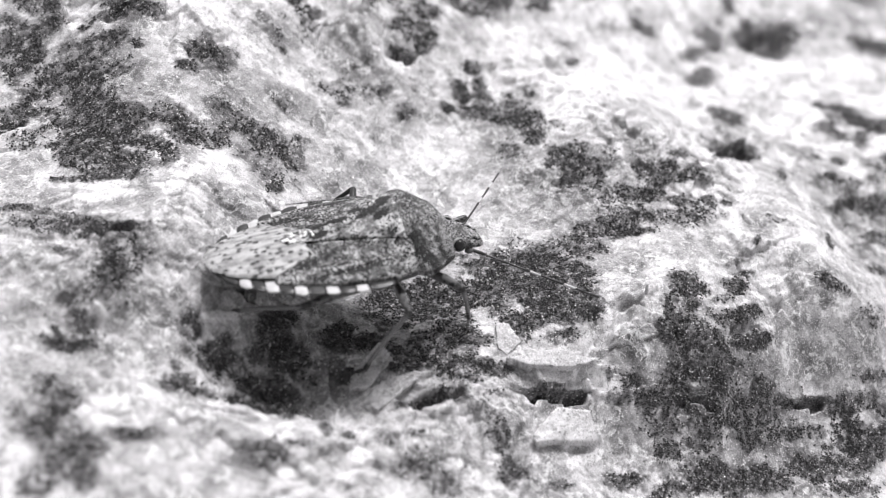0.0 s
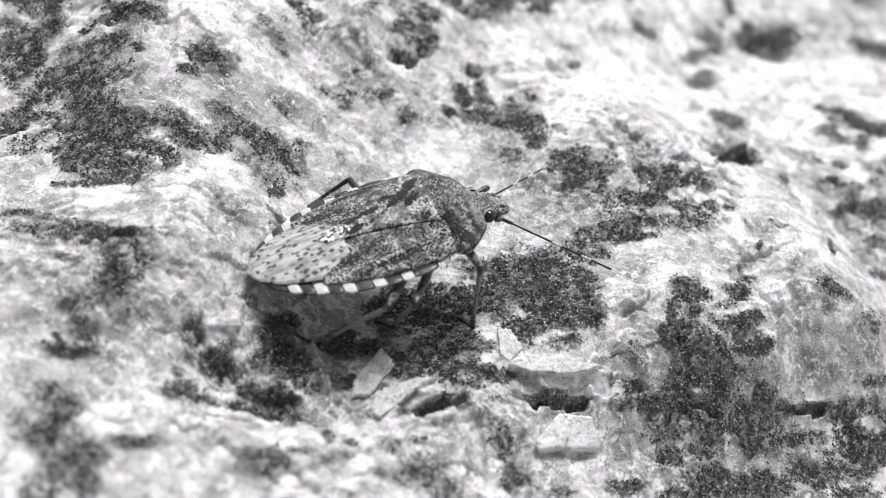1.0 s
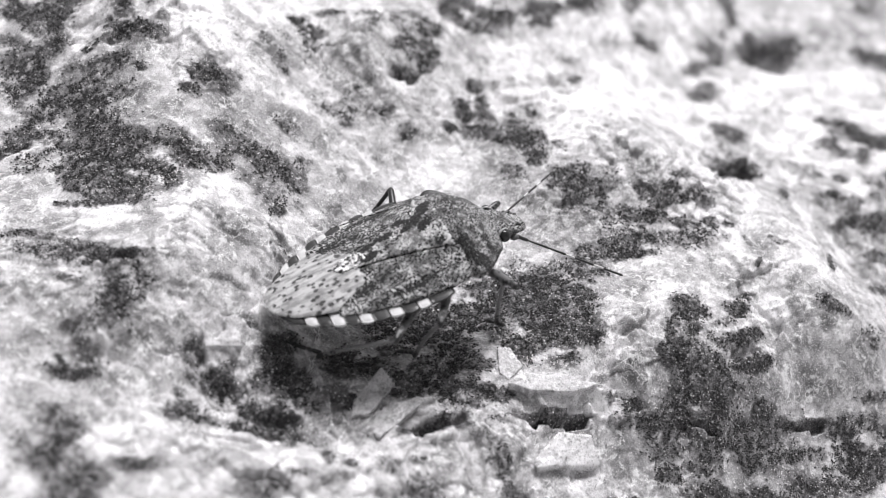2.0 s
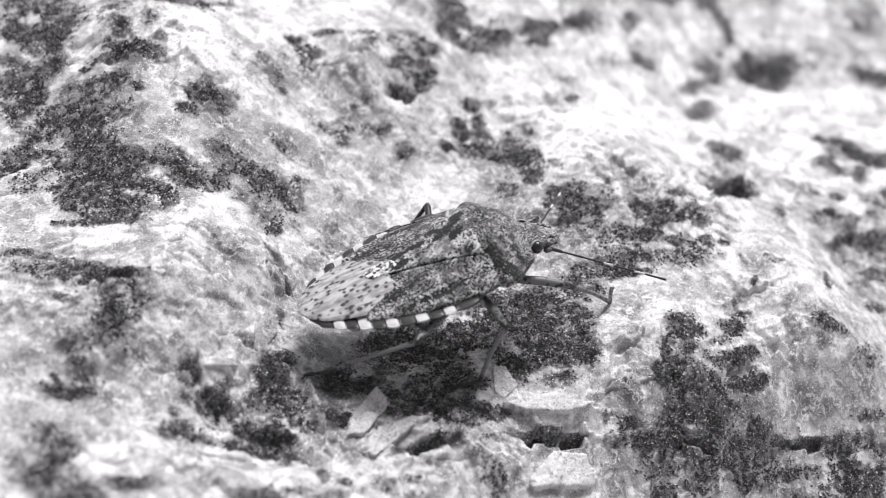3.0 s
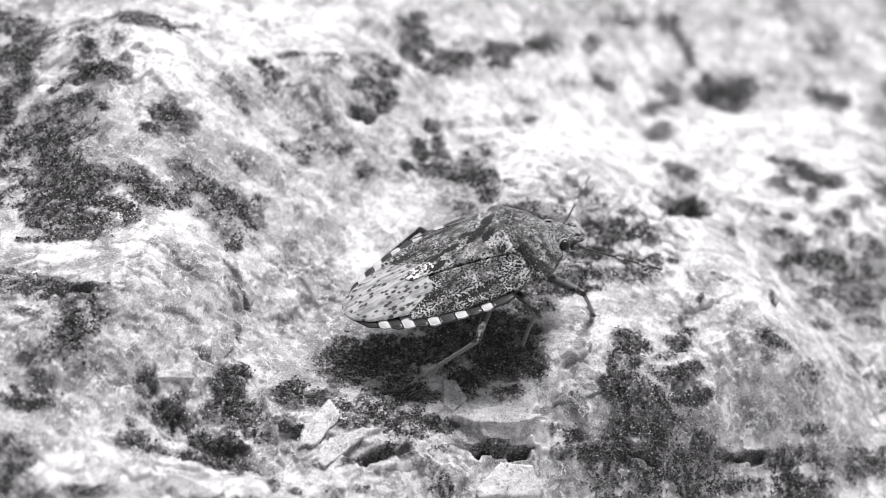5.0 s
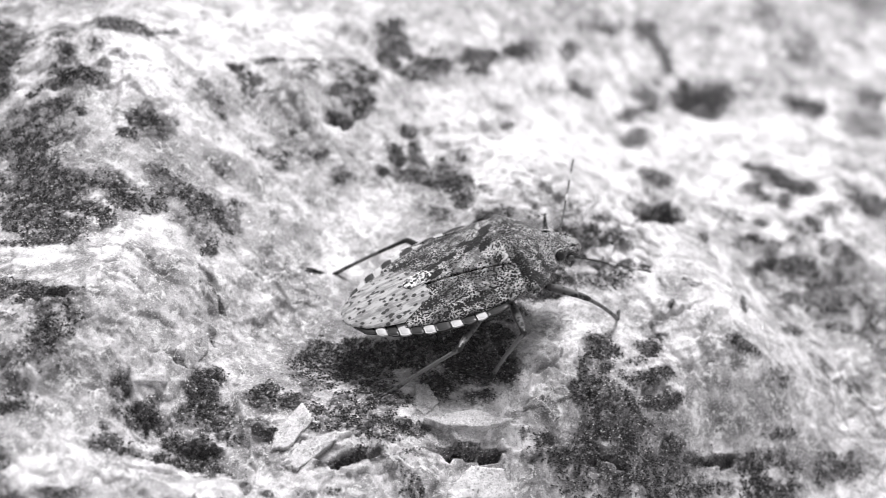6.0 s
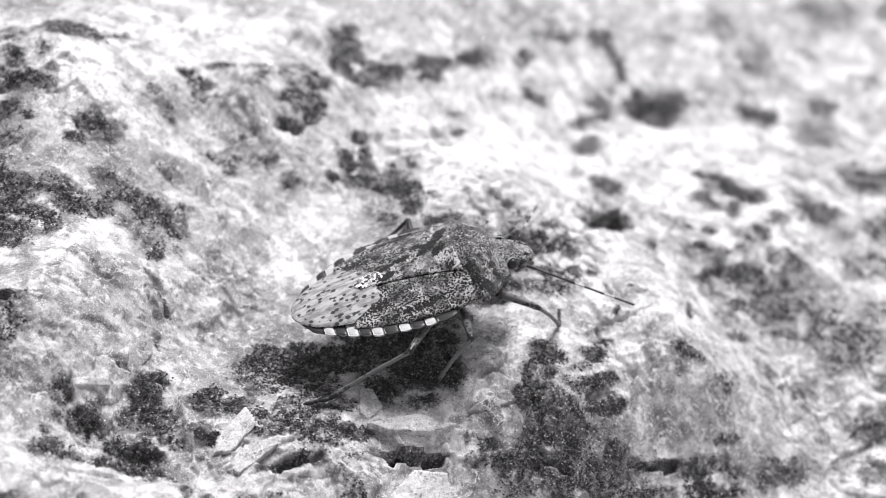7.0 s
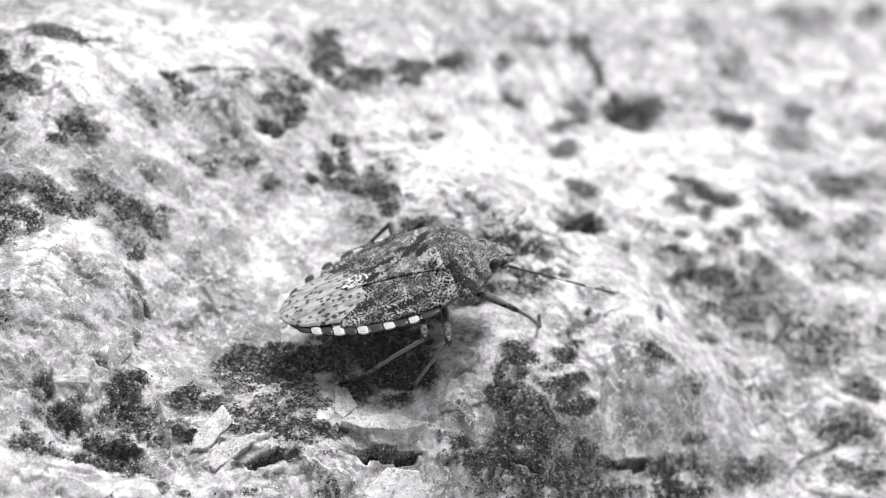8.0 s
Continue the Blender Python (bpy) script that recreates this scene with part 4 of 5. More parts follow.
def rock_material(name, shift_tone):
    m, tr, b = material(name, 0.42)
    b.inputs["Subsurface Weight"].default_value = 0.45
    b.inputs["Subsurface Radius"].default_value = (1.0, 1.0, 1.0)
    b.inputs["Subsurface Scale"].default_value = 0.0004
    vec = coords(tr)
    big = noise_node(tr, vec, 330, 11, 0.68)
    mid = noise_node(tr, vec, 1100, 8, 0.68)
    grain = noise_node(tr, vec, 4200, 5, 0.72)
    swirl = node(tr, "ShaderNodeTexNoise", Scale=700, Detail=6)
    tr.links.new(vec, swirl.inputs["Vector"])
    bent = node(tr, "ShaderNodeVectorMath")
    bent.operation = "MULTIPLY_ADD"
    tr.links.new(swirl.outputs["Color"], bent.inputs[0])
    bent.inputs[1].default_value = (0.0016, 0.0016, 0.0016)
    tr.links.new(vec, bent.inputs[2])
    # quartz: white to grey and cloudy
    cloud = maths(tr, "ADD", attribute(tr, "tone"), maths(tr, "MULTIPLY", maths(tr, "SUBTRACT", big, 0.5 - shift_tone), 0.75))
    cloud = maths(tr, "ADD", cloud, maths(tr, "MULTIPLY", maths(tr, "SUBTRACT", mid, 0.5), 0.8))
    # evenly stepped greys: each tenth of tone takes a sixth of the light away
    pale = maths(tr, "MULTIPLY", maths(tr, "POWER", 0.15, mapped(tr, cloud, -0.06, 1.1, -0.06, 1.1, soft=False)), 0.84)
    tint = node(tr, "ShaderNodeCombineColor")
    for slot, part_of in zip(tint.inputs, (1.0, 0.988, 1.0)):
        tr.links.new(maths(tr, "MULTIPLY", pale, part_of), slot)
    base = tint.outputs[0]
    # small shards, greyer and chalkier than the rest
    flint = voronoi_node(tr, bent.outputs[0], 2300)
    hue = tr.nodes.new("ShaderNodeRGBToBW")
    tr.links.new(flint.outputs["Color"], hue.inputs[0])
    base = mixed(tr, maths(tr, "MULTIPLY", mapped(tr, hue.outputs[0], 0.60, 0.68, 0, 0.45), mapped(tr, mid, 0.46, 0.58)), base, 0.2)
    base = mixed(tr, maths(tr, "MULTIPLY", mapped(tr, hue.outputs[0], 0.36, 0.30, 0, 0.6), mapped(tr, mid, 0.48, 0.56)), base, 0.9)
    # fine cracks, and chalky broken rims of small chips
    crack = voronoi_node(tr, bent.outputs[0], 420, "DISTANCE_TO_EDGE").outputs["Distance"]
    crack = maths(tr, "MULTIPLY", mapped(tr, crack, 0.0, 0.035, 1, 0), mapped(tr, big, 0.50, 0.62))
    base = mixed(tr, maths(tr, "MULTIPLY", crack, 0.5), base, 0.08)
    base = mixed(tr, mapped(tr, grain, 0.55, 0.64, 0, 0.45), base, 0.14)
    dust = noise_node(tr, vec, 11000, 3, 0.7)
    base = mixed(tr, mapped(tr, dust, 0.54, 0.66, 0, 0.55), base, 0.1)
    base = mixed(tr, mapped(tr, dust, 0.44, 0.34, 0, 0.6), base, 0.92)
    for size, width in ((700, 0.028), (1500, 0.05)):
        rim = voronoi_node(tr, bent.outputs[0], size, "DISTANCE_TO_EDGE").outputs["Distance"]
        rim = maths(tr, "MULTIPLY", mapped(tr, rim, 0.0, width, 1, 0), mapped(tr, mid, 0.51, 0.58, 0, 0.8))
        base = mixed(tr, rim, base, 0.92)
    # the dark crust, ragged at every size; it carries the painted shade too
    rag = maths(tr, "ADD", maths(tr, "MULTIPLY", maths(tr, "SUBTRACT", big, 0.5), 1.9), maths(tr, "MULTIPLY", maths(tr, "SUBTRACT", mid, 0.5), 2.3))
    rag = maths(tr, "ADD", rag, maths(tr, "MULTIPLY", maths(tr, "SUBTRACT", grain, 0.5), 2.2))
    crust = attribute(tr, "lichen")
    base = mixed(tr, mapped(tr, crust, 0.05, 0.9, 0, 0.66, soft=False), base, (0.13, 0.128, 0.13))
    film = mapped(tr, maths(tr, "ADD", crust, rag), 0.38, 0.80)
    dark = mixed(tr, mapped(tr, grain, 0.42, 0.62), (0.018, 0.0177, 0.018), (0.19, 0.186, 0.19))
    # tiny white specks painted into the colour in place of glints
    glint_cells = voronoi_node(tr, vec, 9000)
    bright = tr.nodes.new("ShaderNodeRGBToBW")
    tr.links.new(glint_cells.outputs["Color"], bright.inputs[0])
    painted_glint = maths(tr, "MULTIPLY", mapped(tr, bright.outputs[0], 0.73, 0.78), mapped(tr, glint_cells.outputs["Distance"], 0.22, 0.42, 1, 0))
    skin = mixed(tr, painted_glint, mixed(tr, film, base, dark), 0.8)
    tr.links.new(skin, b.inputs["Base Color"])
    tr.links.new(mapped(tr, mid, 0.38, 0.62, 0.15, 0.5), b.inputs["Roughness"])
    bump(tr, b, maths(tr, "ADD", maths(tr, "MULTIPLY", mid, 1.1), grain), 0.00011, 0.8)
    return m


def lichen_material():
    m, tr, b = material("black_crust_lichen", 0.55)
    rnd = tr.nodes.new("ShaderNodeNewGeometry").outputs["Random Per Island"]
    crust = mixed(tr, mapped(tr, rnd, 0.45, 0.95), (0.022, 0.0216, 0.022), (0.24, 0.236, 0.24))
    # a few grains coloured pale to imitate glints
    tr.links.new(mixed(tr, mapped(tr, rnd, 0.955, 0.97), crust, 0.6), b.inputs["Base Color"])
    bump(tr, b, noise_node(tr, coords(tr), 9000), 0.00003)
    return m


def cuticle_material(name, light, dark, dot=0.00012, low=0.30, high=0.52, rough=0.38, patches=True, blotch=1.3):
    """An insect's punctured shell: pale with dark pits that run together in patches."""
    m, tr, b = material(name, rough)
    b.inputs["Specular IOR Level"].default_value = 0.22
    vec = coords(tr)
    pits = voronoi_node(tr, vec, 1 / dot).outputs["Distance"]
    wide = noise_node(tr, vec, 1900, 4)
    pits = maths(tr, "SUBTRACT", pits, maths(tr, "MULTIPLY", maths(tr, "SUBTRACT", wide, 0.5), blotch))
    if patches:
        pits = maths(tr, "SUBTRACT", pits, attribute(tr, "dark"))
    fac = mapped(tr, pits, low, high)
    # the pale ground goes from bone to drab, with a fine worm-track grain
    drab = mapped(tr, noise_node(tr, vec, 1100, 6, 0.7), 0.42, 0.58, 1.25, 0.35)
    worm = mapped(tr, noise_node(tr, vec, 12000, 2, 0.5), 0.44, 0.56, 0.7, 1.2)
    pale = maths(tr, "MULTIPLY", maths(tr, "MULTIPLY", drab, worm), light)
    worm_dark = maths(tr, "MULTIPLY", mapped(tr, noise_node(tr, vec, 11000, 3, 0.6), 0.45, 0.62, 1.0, 4.5), dark)
    tr.links.new(mixed(tr, fac, worm_dark, pale), b.inputs["Base Color"])
    bump(tr, b, maths(tr, "ADD", fac, worm), 0.00003, 0.9)
    return m


def plain_material(name, colour, rough=0.4, spread=0.3, scale=5000):
    m, tr, b = material(name, rough)
    n = noise_node(tr, coords(tr), scale)
    lo, hi = colour * (1 - spread), colour * (1 + spread)
    tr.links.new(mixed(tr, n, (lo, lo, lo), (hi, hi, hi)), b.inputs["Base Color"])
    bump(tr, b, n, 0.00002, 0.5)
    return m


def leg_material():
    m, tr, b = material("speckled_leg_cuticle", 0.4)
    vec = coords(tr)
    d = voronoi_node(tr, vec, 1 / 0.00028).outputs["Distance"]
    ends = attribute(tr, "dark")
    fac = mapped(tr, maths(tr, "SUBTRACT", d, ends), 0.2, 0.42)
    tr.links.new(mixed(tr, fac, 0.02, 0.15), b.inputs["Base Color"])
    bump(tr, b, noise_node(tr, vec, 7000), 0.00002, 0.5)
    return m


def membrane_material():
    m, tr, b = material("pale_wing_membrane", 0.42)
    vec = coords(tr)
    stretch = node(tr, "ShaderNodeMapping", Scale=(0.8, 1.0, 1.0))
    tr.links.new(vec, stretch.inputs["Vector"])
    v = voronoi_node(tr, stretch.outputs[0], 1 / 0.00034)
    ragged = maths(tr, "MULTIPLY", noise_node(tr, vec, 2600, 5), 0.85)
    spots = mapped(tr, maths(tr, "ADD", v.outputs["Distance"], maths(tr, "SUBTRACT", ragged, 0.3)), 0.38, 0.50)
    streak = node(tr, "ShaderNodeMapping", Scale=(0.14, 1.0, 1.0))
    tr.links.new(vec, streak.inputs["Vector"])
    veins = noise_node(tr, streak.outputs[0], 3600, 5, 0.65)
    pale = mixed(tr, mapped(tr, veins, 0.40, 0.60), 0.54, 0.27)
    pale = mixed(tr, mapped(tr, noise_node(tr, vec, 900, 4), 0.56, 0.70, 0, 0.6), pale, 0.10)
    tr.links.new(mixed(tr, spots, 0.045, pale), b.inputs["Base Color"])
    wave = node(tr, "ShaderNodeTexWave", Scale=900, Distortion=3.0)
    wave.bands_direction = "Y"
    tr.links.new(vec, wave.inputs["Vector"])
    bump(tr, b, wave.outputs["Fac"], 0.00002, 0.5)
    return m


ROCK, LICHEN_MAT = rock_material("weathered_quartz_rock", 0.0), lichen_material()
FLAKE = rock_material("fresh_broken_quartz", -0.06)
SHELL = cuticle_material("mottled_brown_grey_shell", 0.50, 0.011, dot=0.00013, low=0.42, high=0.48, rough=0.5, blotch=0.95)
SHELL_DARK = cuticle_material("dark_mottled_forewing", 0.45, 0.010, dot=0.00012, low=0.49, high=0.55, rough=0.5, blotch=0.9)
SHELL_FINE = cuticle_material("finely_pitted_shoulder_shell", 0.39, 0.012, dot=0.00010, low=0.44, high=0.51, blotch=0.75, rough=0.5)
SHELL_PALE = cuticle_material("pale_spotted_scutellum_tip", 0.85, 0.02, dot=0.00020, low=0.40, high=0.48, blotch=0.7)
BELLY = plain_material("dark_belly_cuticle", 0.10)
WHITE_EDGE = plain_material("white_margin_patch", 0.58, 0.5, 0.3, 3000)
CALLUS = plain_material("pale_horn_knob", 0.46, 0.5, 0.15)
BLACK_EDGE = plain_material("black_margin_patch", 0.035, 0.35)
EYE_MAT = plain_material("black_compound_eye", 0.02, 0.15, 0.3, 20000)
LEG = leg_material()
MEMBRANE = membrane_material()
FEELER_DARK = plain_material("dark_antenna_segment", 0.03, 0.4)
FEELER_PALE = plain_material("pale_antenna_band", 0.62, 0.45)


# ---- mesh helpers, in millimetres ----
def mesh_from(name, verts, faces, mat, attrs=(), flat=False):
    me = bpy.data.meshes.new(name)
    verts, faces = np.asarray(verts, np.float32) * MM, np.asarray(faces, np.int32)
    n = faces.shape[1]
    me.vertices.add(len(verts))
    me.vertices.foreach_set("co", verts.ravel())
    me.loops.add(faces.size)
    me.loops.foreach_set("vertex_index", faces.ravel())
    me.polygons.add(len(faces))
    me.polygons.foreach_set("loop_start", np.arange(0, faces.size, n, dtype=np.int32))
    me.polygons.foreach_set("use_smooth", np.full(len(faces), not flat))
    for key, values in attrs:
        me.attributes.new(key, "FLOAT", "POINT").data.foreach_set("value", np.asarray(values, np.float32))
    me.update(calc_edges=True)
    me.validate()
    me.materials.append(mat)
    return me


def part(name, me, parent, label=""):
    ob = new(name, me)
    ob.parent = parent
    return tagged(ob, label) if label else ob


def grid_faces(rows, cols, wrap=False):
    i, j = np.meshgrid(np.arange(rows - 1), np.arange(cols if wrap else cols - 1), indexing="ij")
    k = (j + 1) % cols
    return np.stack([i * cols + j, i * cols + k, (i + 1) * cols + k, (i + 1) * cols + j], -1).reshape(-1, 4)


# ---- the rock ----
def spaced(lo, hi, step, reach, grow):
    """Even steps from lo to hi, then ever wider ones out to reach on both sides."""
    mid = np.arange(lo, hi + step, step)
    out, d, p = [], step, 0.0
    while p < reach:
        d *= grow
        p += d
        out.append(p)
    out = np.array(out)
    return np.concatenate([lo - out[::-1], mid, mid[-1] + out])


def build_rock():
    xs, ys = spaced(-24, 36, 0.08, 420, 1.04), spaced(-22, 12, 0.08, 420, 1.016)
    x, y = np.meshgrid(xs, ys)
    h = rock_height(x, y)
    cover = dark_cover(x, y)
    h += cover * 0.16 * fbm(x, y, 0.3, 2, 55)
    # the deep shade of the larger hollows, painted in along with their lichen
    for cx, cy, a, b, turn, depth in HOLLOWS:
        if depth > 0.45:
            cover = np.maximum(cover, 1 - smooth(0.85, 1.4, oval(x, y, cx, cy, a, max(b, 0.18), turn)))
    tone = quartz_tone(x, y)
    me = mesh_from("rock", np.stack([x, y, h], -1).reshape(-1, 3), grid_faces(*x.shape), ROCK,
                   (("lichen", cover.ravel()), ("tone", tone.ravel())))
    return tagged(new("ground_rock", me), "rough pale quartz boulder with dark lichen", "rock", kind="structure")


def build_ground():
    m, tr, b = material("dry_soil", 0.9)
    vec = coords(tr)
    tr.links.new(mixed(tr, noise_node(tr, vec, 3, 8), 0.10, 0.24), b.inputs["Base Color"])
    a = np.linspace(0, 2 * math.pi, 48, endpoint=False)
    rings = [0.0, 200.0, 450.0, 2000.0, 20000.0, 400000.0]
    verts = [(r * math.cos(t), r * math.sin(t), -150.0 - 0.02 * min(r, 450)) for r in rings for t in a]
    return tagged(new("ground", mesh_from("ground", verts, grid_faces(len(rings), 48, True), m)), "plain dry soil round the boulder", "ground", kind="structure")


def build_dark_patches():
    """Each dark patch: hundreds of grains on the rock, lichen and, under the bug, painted shadow."""
    corner = np.array([(1, 0, 0), (-1, 0, 0), (0, 1, 0), (0, -1, 0), (0, 0, 1), (0, 0, -1)], float)
    side = np.array([(0, 2, 4), (2, 1, 4), (1, 3, 4), (3, 0, 4), (2, 0, 5), (1, 2, 5), (3, 1, 5), (0, 3, 5)])
    rng = np.random.default_rng(7)
    for cx, cy, a, b, turn, c in LICHEN_AND_SHADE:
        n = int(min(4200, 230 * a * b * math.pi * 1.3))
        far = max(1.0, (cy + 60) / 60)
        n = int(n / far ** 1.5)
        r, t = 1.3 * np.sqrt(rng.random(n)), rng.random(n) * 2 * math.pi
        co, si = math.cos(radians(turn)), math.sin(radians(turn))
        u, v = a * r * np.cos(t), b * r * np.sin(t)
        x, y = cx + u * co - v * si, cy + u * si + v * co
        cover = dark_cover(x, y)
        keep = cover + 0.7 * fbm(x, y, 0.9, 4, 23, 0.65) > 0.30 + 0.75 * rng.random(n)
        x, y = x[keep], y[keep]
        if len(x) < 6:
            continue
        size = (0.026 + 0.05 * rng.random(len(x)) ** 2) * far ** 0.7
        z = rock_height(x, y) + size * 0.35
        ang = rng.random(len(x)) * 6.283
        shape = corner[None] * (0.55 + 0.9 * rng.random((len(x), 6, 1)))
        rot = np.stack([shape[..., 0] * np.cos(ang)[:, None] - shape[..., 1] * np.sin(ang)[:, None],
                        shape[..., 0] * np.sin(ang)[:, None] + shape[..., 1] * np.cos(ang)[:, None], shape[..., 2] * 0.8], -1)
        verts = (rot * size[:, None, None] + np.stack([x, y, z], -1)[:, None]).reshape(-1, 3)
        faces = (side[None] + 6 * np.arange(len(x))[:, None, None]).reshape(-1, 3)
        patch = new("dark_patch", mesh_from("dark_patch", verts, faces, LICHEN_MAT, flat=True))
        words = "thick black patch on the rock: crusty lichen, painted shade under the bug" if c > 0.7 else "thin grey-black patch on the rock: crusty lichen, painted shade under the bug"
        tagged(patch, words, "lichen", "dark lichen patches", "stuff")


def build_flake(x, y, a, b, turn, thick, lean, seed):
    """A broken plate of quartz that lies on the rock: an uneven top, a jagged rim and a sheer edge."""
    rng = np.random.default_rng(seed)
    n, rings = 72, 8
    t = np.linspace(0, 2 * math.pi, n, endpoint=False)
    corners = (np.arange(5) + 0.7 * rng.random(5)) / 5 * 2 * math.pi
    # straight broken sides between a few corners
    px, py = np.cos(corners) * (0.9 + 0.4 * rng.random(5)), np.sin(corners) * (0.9 + 0.4 * rng.random(5))
    pos = np.interp(t, np.concatenate([corners - 2 * math.pi, corners, corners + 2 * math.pi]), np.arange(15)) % 5
    k = np.floor(pos).astype(int) % 5
    f = pos - np.floor(pos)
    ox = (px[k] * (1 - f) + px[(k + 1) % 5] * f) * (1 + 0.045 * rng.standard_normal(n))
    oy = (py[k] * (1 - f) + py[(k + 1) % 5] * f) * (1 + 0.045 * rng.standard_normal(n))
    c, s = math.cos(radians(turn)), math.sin(radians(turn))
    # the plane of the rock beneath
    gx, gy = 0.8 * (ox * a * c - oy * b * s), 0.8 * (ox * a * s + oy * b * c)
    slope = np.linalg.lstsq(np.stack([gx, gy, np.ones(n)], -1), rock_height(x + gx, y + gy), rcond=None)[0]
    out = []
    for level in [r / rings for r in range(1, rings + 1)] + [1.02, 1.0, 0.9]:
        u, v = ox * a * level, oy * b * level
        gx, gy = u * c - v * s, u * s + v * c
        chip = 0.20 * fbm(x + gx, y + gy, 1.1, 4, seed, 0.6)
        top = slope[0] * gx + slope[1] * gy + slope[2] + 0.55 * thick + gy * math.tan(radians(lean)) * 0.6 + chip 
        step = len(out) - rings
        z = top if step < 0 else top - (0.03, 0.5 * thick, 1.2 * thick + 0.4)[step]
        out.append(np.stack([x + gx, y + gy, z], -1))
    tone = float(quartz_tone(np.array([x]), np.array([y]))[0])
    flake = new("rock_flake", loft(out, FLAKE, "rock_flake", (("tone", np.full(len(out), 0.5 * tone + 0.06)),)))
    return tagged(flake, "pale broken flake of quartz on the rock", "stone", "loose rock flakes")


# ---- the bug: x towards its head, y to its left, z up ----
HALF_X = [-7.3, -7.05, -6.5, -5.7, -4.5, -3.2, -1.7, -0.3, 1.2, 2.4, 3.2]
HALF_W = [0.05, 0.85, 1.75, 2.5, 3.18, 3.75, 4.1, 4.24, 4.15, 3.9, 3.5]
MID_X = [-7.7, -6.5, -5.0, -3.4, -2.0, 0.0, 2.0, 3.0, 4.2, 5.2, 6.0, 7.1]
MID_Z = [0.03, 0.36, 0.68, 0.95, 1.22, 1.72, 2.45, 2.80, 2.36, 1.34, 0.75, 0.12]
RIM_X = [-7.7, -5.7, -3.2, -0.3, 2.0, 3.1, 4.2, 5.2]
RIM_Z = [0.0, 0.20, 0.42, 0.62, 0.88, 1.02, 0.62, 0.40]


def body_half(x):
    return np.interp(x, HALF_X, HALF_W)


def back(x, y, half=None):
    """The height of the bug's back."""
    w = body_half(x) if half is None else half
    zc, ze = np.interp(x, MID_X, MID_Z), np.interp(x, RIM_X, RIM_Z)
    t = np.clip(np.abs(y) / np.maximum(w, 0.05), 0, 1)
    return ze + (zc - ze) * np.clip(1 - t ** 1.7, 0, 1)


def plate(xs, lo, hi, top, mat, name, thick=0.16, cols=22, blots=(), lift=0.0):
    """A curved shell plate over the stretch xs of the body, from y = lo to y = hi, with a rounded rim and a thickness."""
    xs, lo, hi = np.asarray(xs, float), np.asarray(lo, float), np.asarray(hi, float)
    v = (1 - np.cos(np.linspace(0, math.pi, cols))) / 2
    x = np.repeat(xs[:, None], cols, 1)
    y = lo[:, None] + (hi - lo)[:, None] * v[None]
    u = np.linspace(0, 1, len(xs))[:, None] + 0 * x
    rim = np.minimum(np.minimum(v, 1 - v)[None] * (hi - lo)[:, None], np.minimum(u, 1 - u) * abs(xs[-1] - xs[0]))
    z = top(x, y) + lift - 0.07 * np.exp(-np.maximum(rim, 0) / 0.06)
    dark = np.zeros(x.shape)
    for bx, by, a, b, turn, d in blots:
        dark += d * (1 - smooth(0.7, 1.15, oval(x, y, bx, by, a, b, turn) + 0.45 * fbm(x, y, 0.5, 3, 14)))
    upper = np.stack([x, y, z], -1).reshape(-1, 3)
    lower = np.stack([x, y, z - thick], -1).reshape(-1, 3)
    n, rows = len(upper), len(xs)
    f = grid_faces(rows, cols)
    loop = np.concatenate([np.arange(cols), np.arange(1, rows) * cols + cols - 1, (rows - 1) * cols + np.arange(cols - 2, -1, -1),
                           np.arange(rows - 2, 0, -1) * cols])
    nxt = np.roll(loop, -1)
    faces = np.concatenate([f, f[:, ::-1] + n, np.stack([loop, nxt, nxt + n, loop + n], -1)])
    me = mesh_from(name, np.concatenate([upper, lower]), faces, mat, (("dark", np.tile(dark.ravel(), 2)),))
    return me


def loft(rings, mat, name, attrs=()):
    """A closed skin through rings of equal counts of places."""
    rings = [np.asarray(r, float) for r in rings]
    n = len(rings[0])
    verts = np.concatenate(rings + [rings[0].mean(0)[None], rings[-1].mean(0)[None]])
    faces = grid_faces(len(rings), n, True).tolist()
    a, b, last = len(rings) * n, len(rings) * n + 1, (len(rings) - 1) * n
    faces = [tuple(q) for q in faces]
    tris = [(a, (k + 1) % n, k) for k in range(n)] + [(b, last + k, last + (k + 1) % n) for k in range(n)]
    me = bpy.data.meshes.new(name)
    me.from_pydata((verts * MM).tolist(), [], faces + tris)
    for key, values in attrs:
        v = np.concatenate([np.repeat(values, n), [values[0], values[-1]]]).astype(np.float32)
        me.attributes.new(key, "FLOAT", "POINT").data.foreach_set("value", v)
    me.polygons.foreach_set("use_smooth", np.ones(len(me.polygons), bool))
    bm = bmesh.new()
    bm.from_mesh(me)
    bmesh.ops.recalc_face_normals(bm, faces=bm.faces)
    bm.to_mesh(me)
    bm.free()
    me.materials.append(mat)
    return me


def ring_x(x, cy, cz, ry, up, down, n=20, power=1.0):
    a = np.linspace(0, 2 * math.pi, n, endpoint=False)
    c, s = np.cos(a), np.sin(a)
    return np.stack([np.full(n, x), cy + ry * np.sign(c) * np.abs(c) ** power, cz + np.where(s > 0, up, down) * s], -1)


def limb(stations, mat, name, bend=0.0, n=10, dark=None):
    """A limb along x: (x, thickness) stations, bowed by bend in z."""
    length = stations[-1][0]
    rings = [ring_x(x, 0, bend * math.sin(math.pi * x / length), r, r, r, n) for x, r in stations]
    return loft(rings, mat, name, (("dark", np.array(dark if dark else [0.0] * len(stations))),))


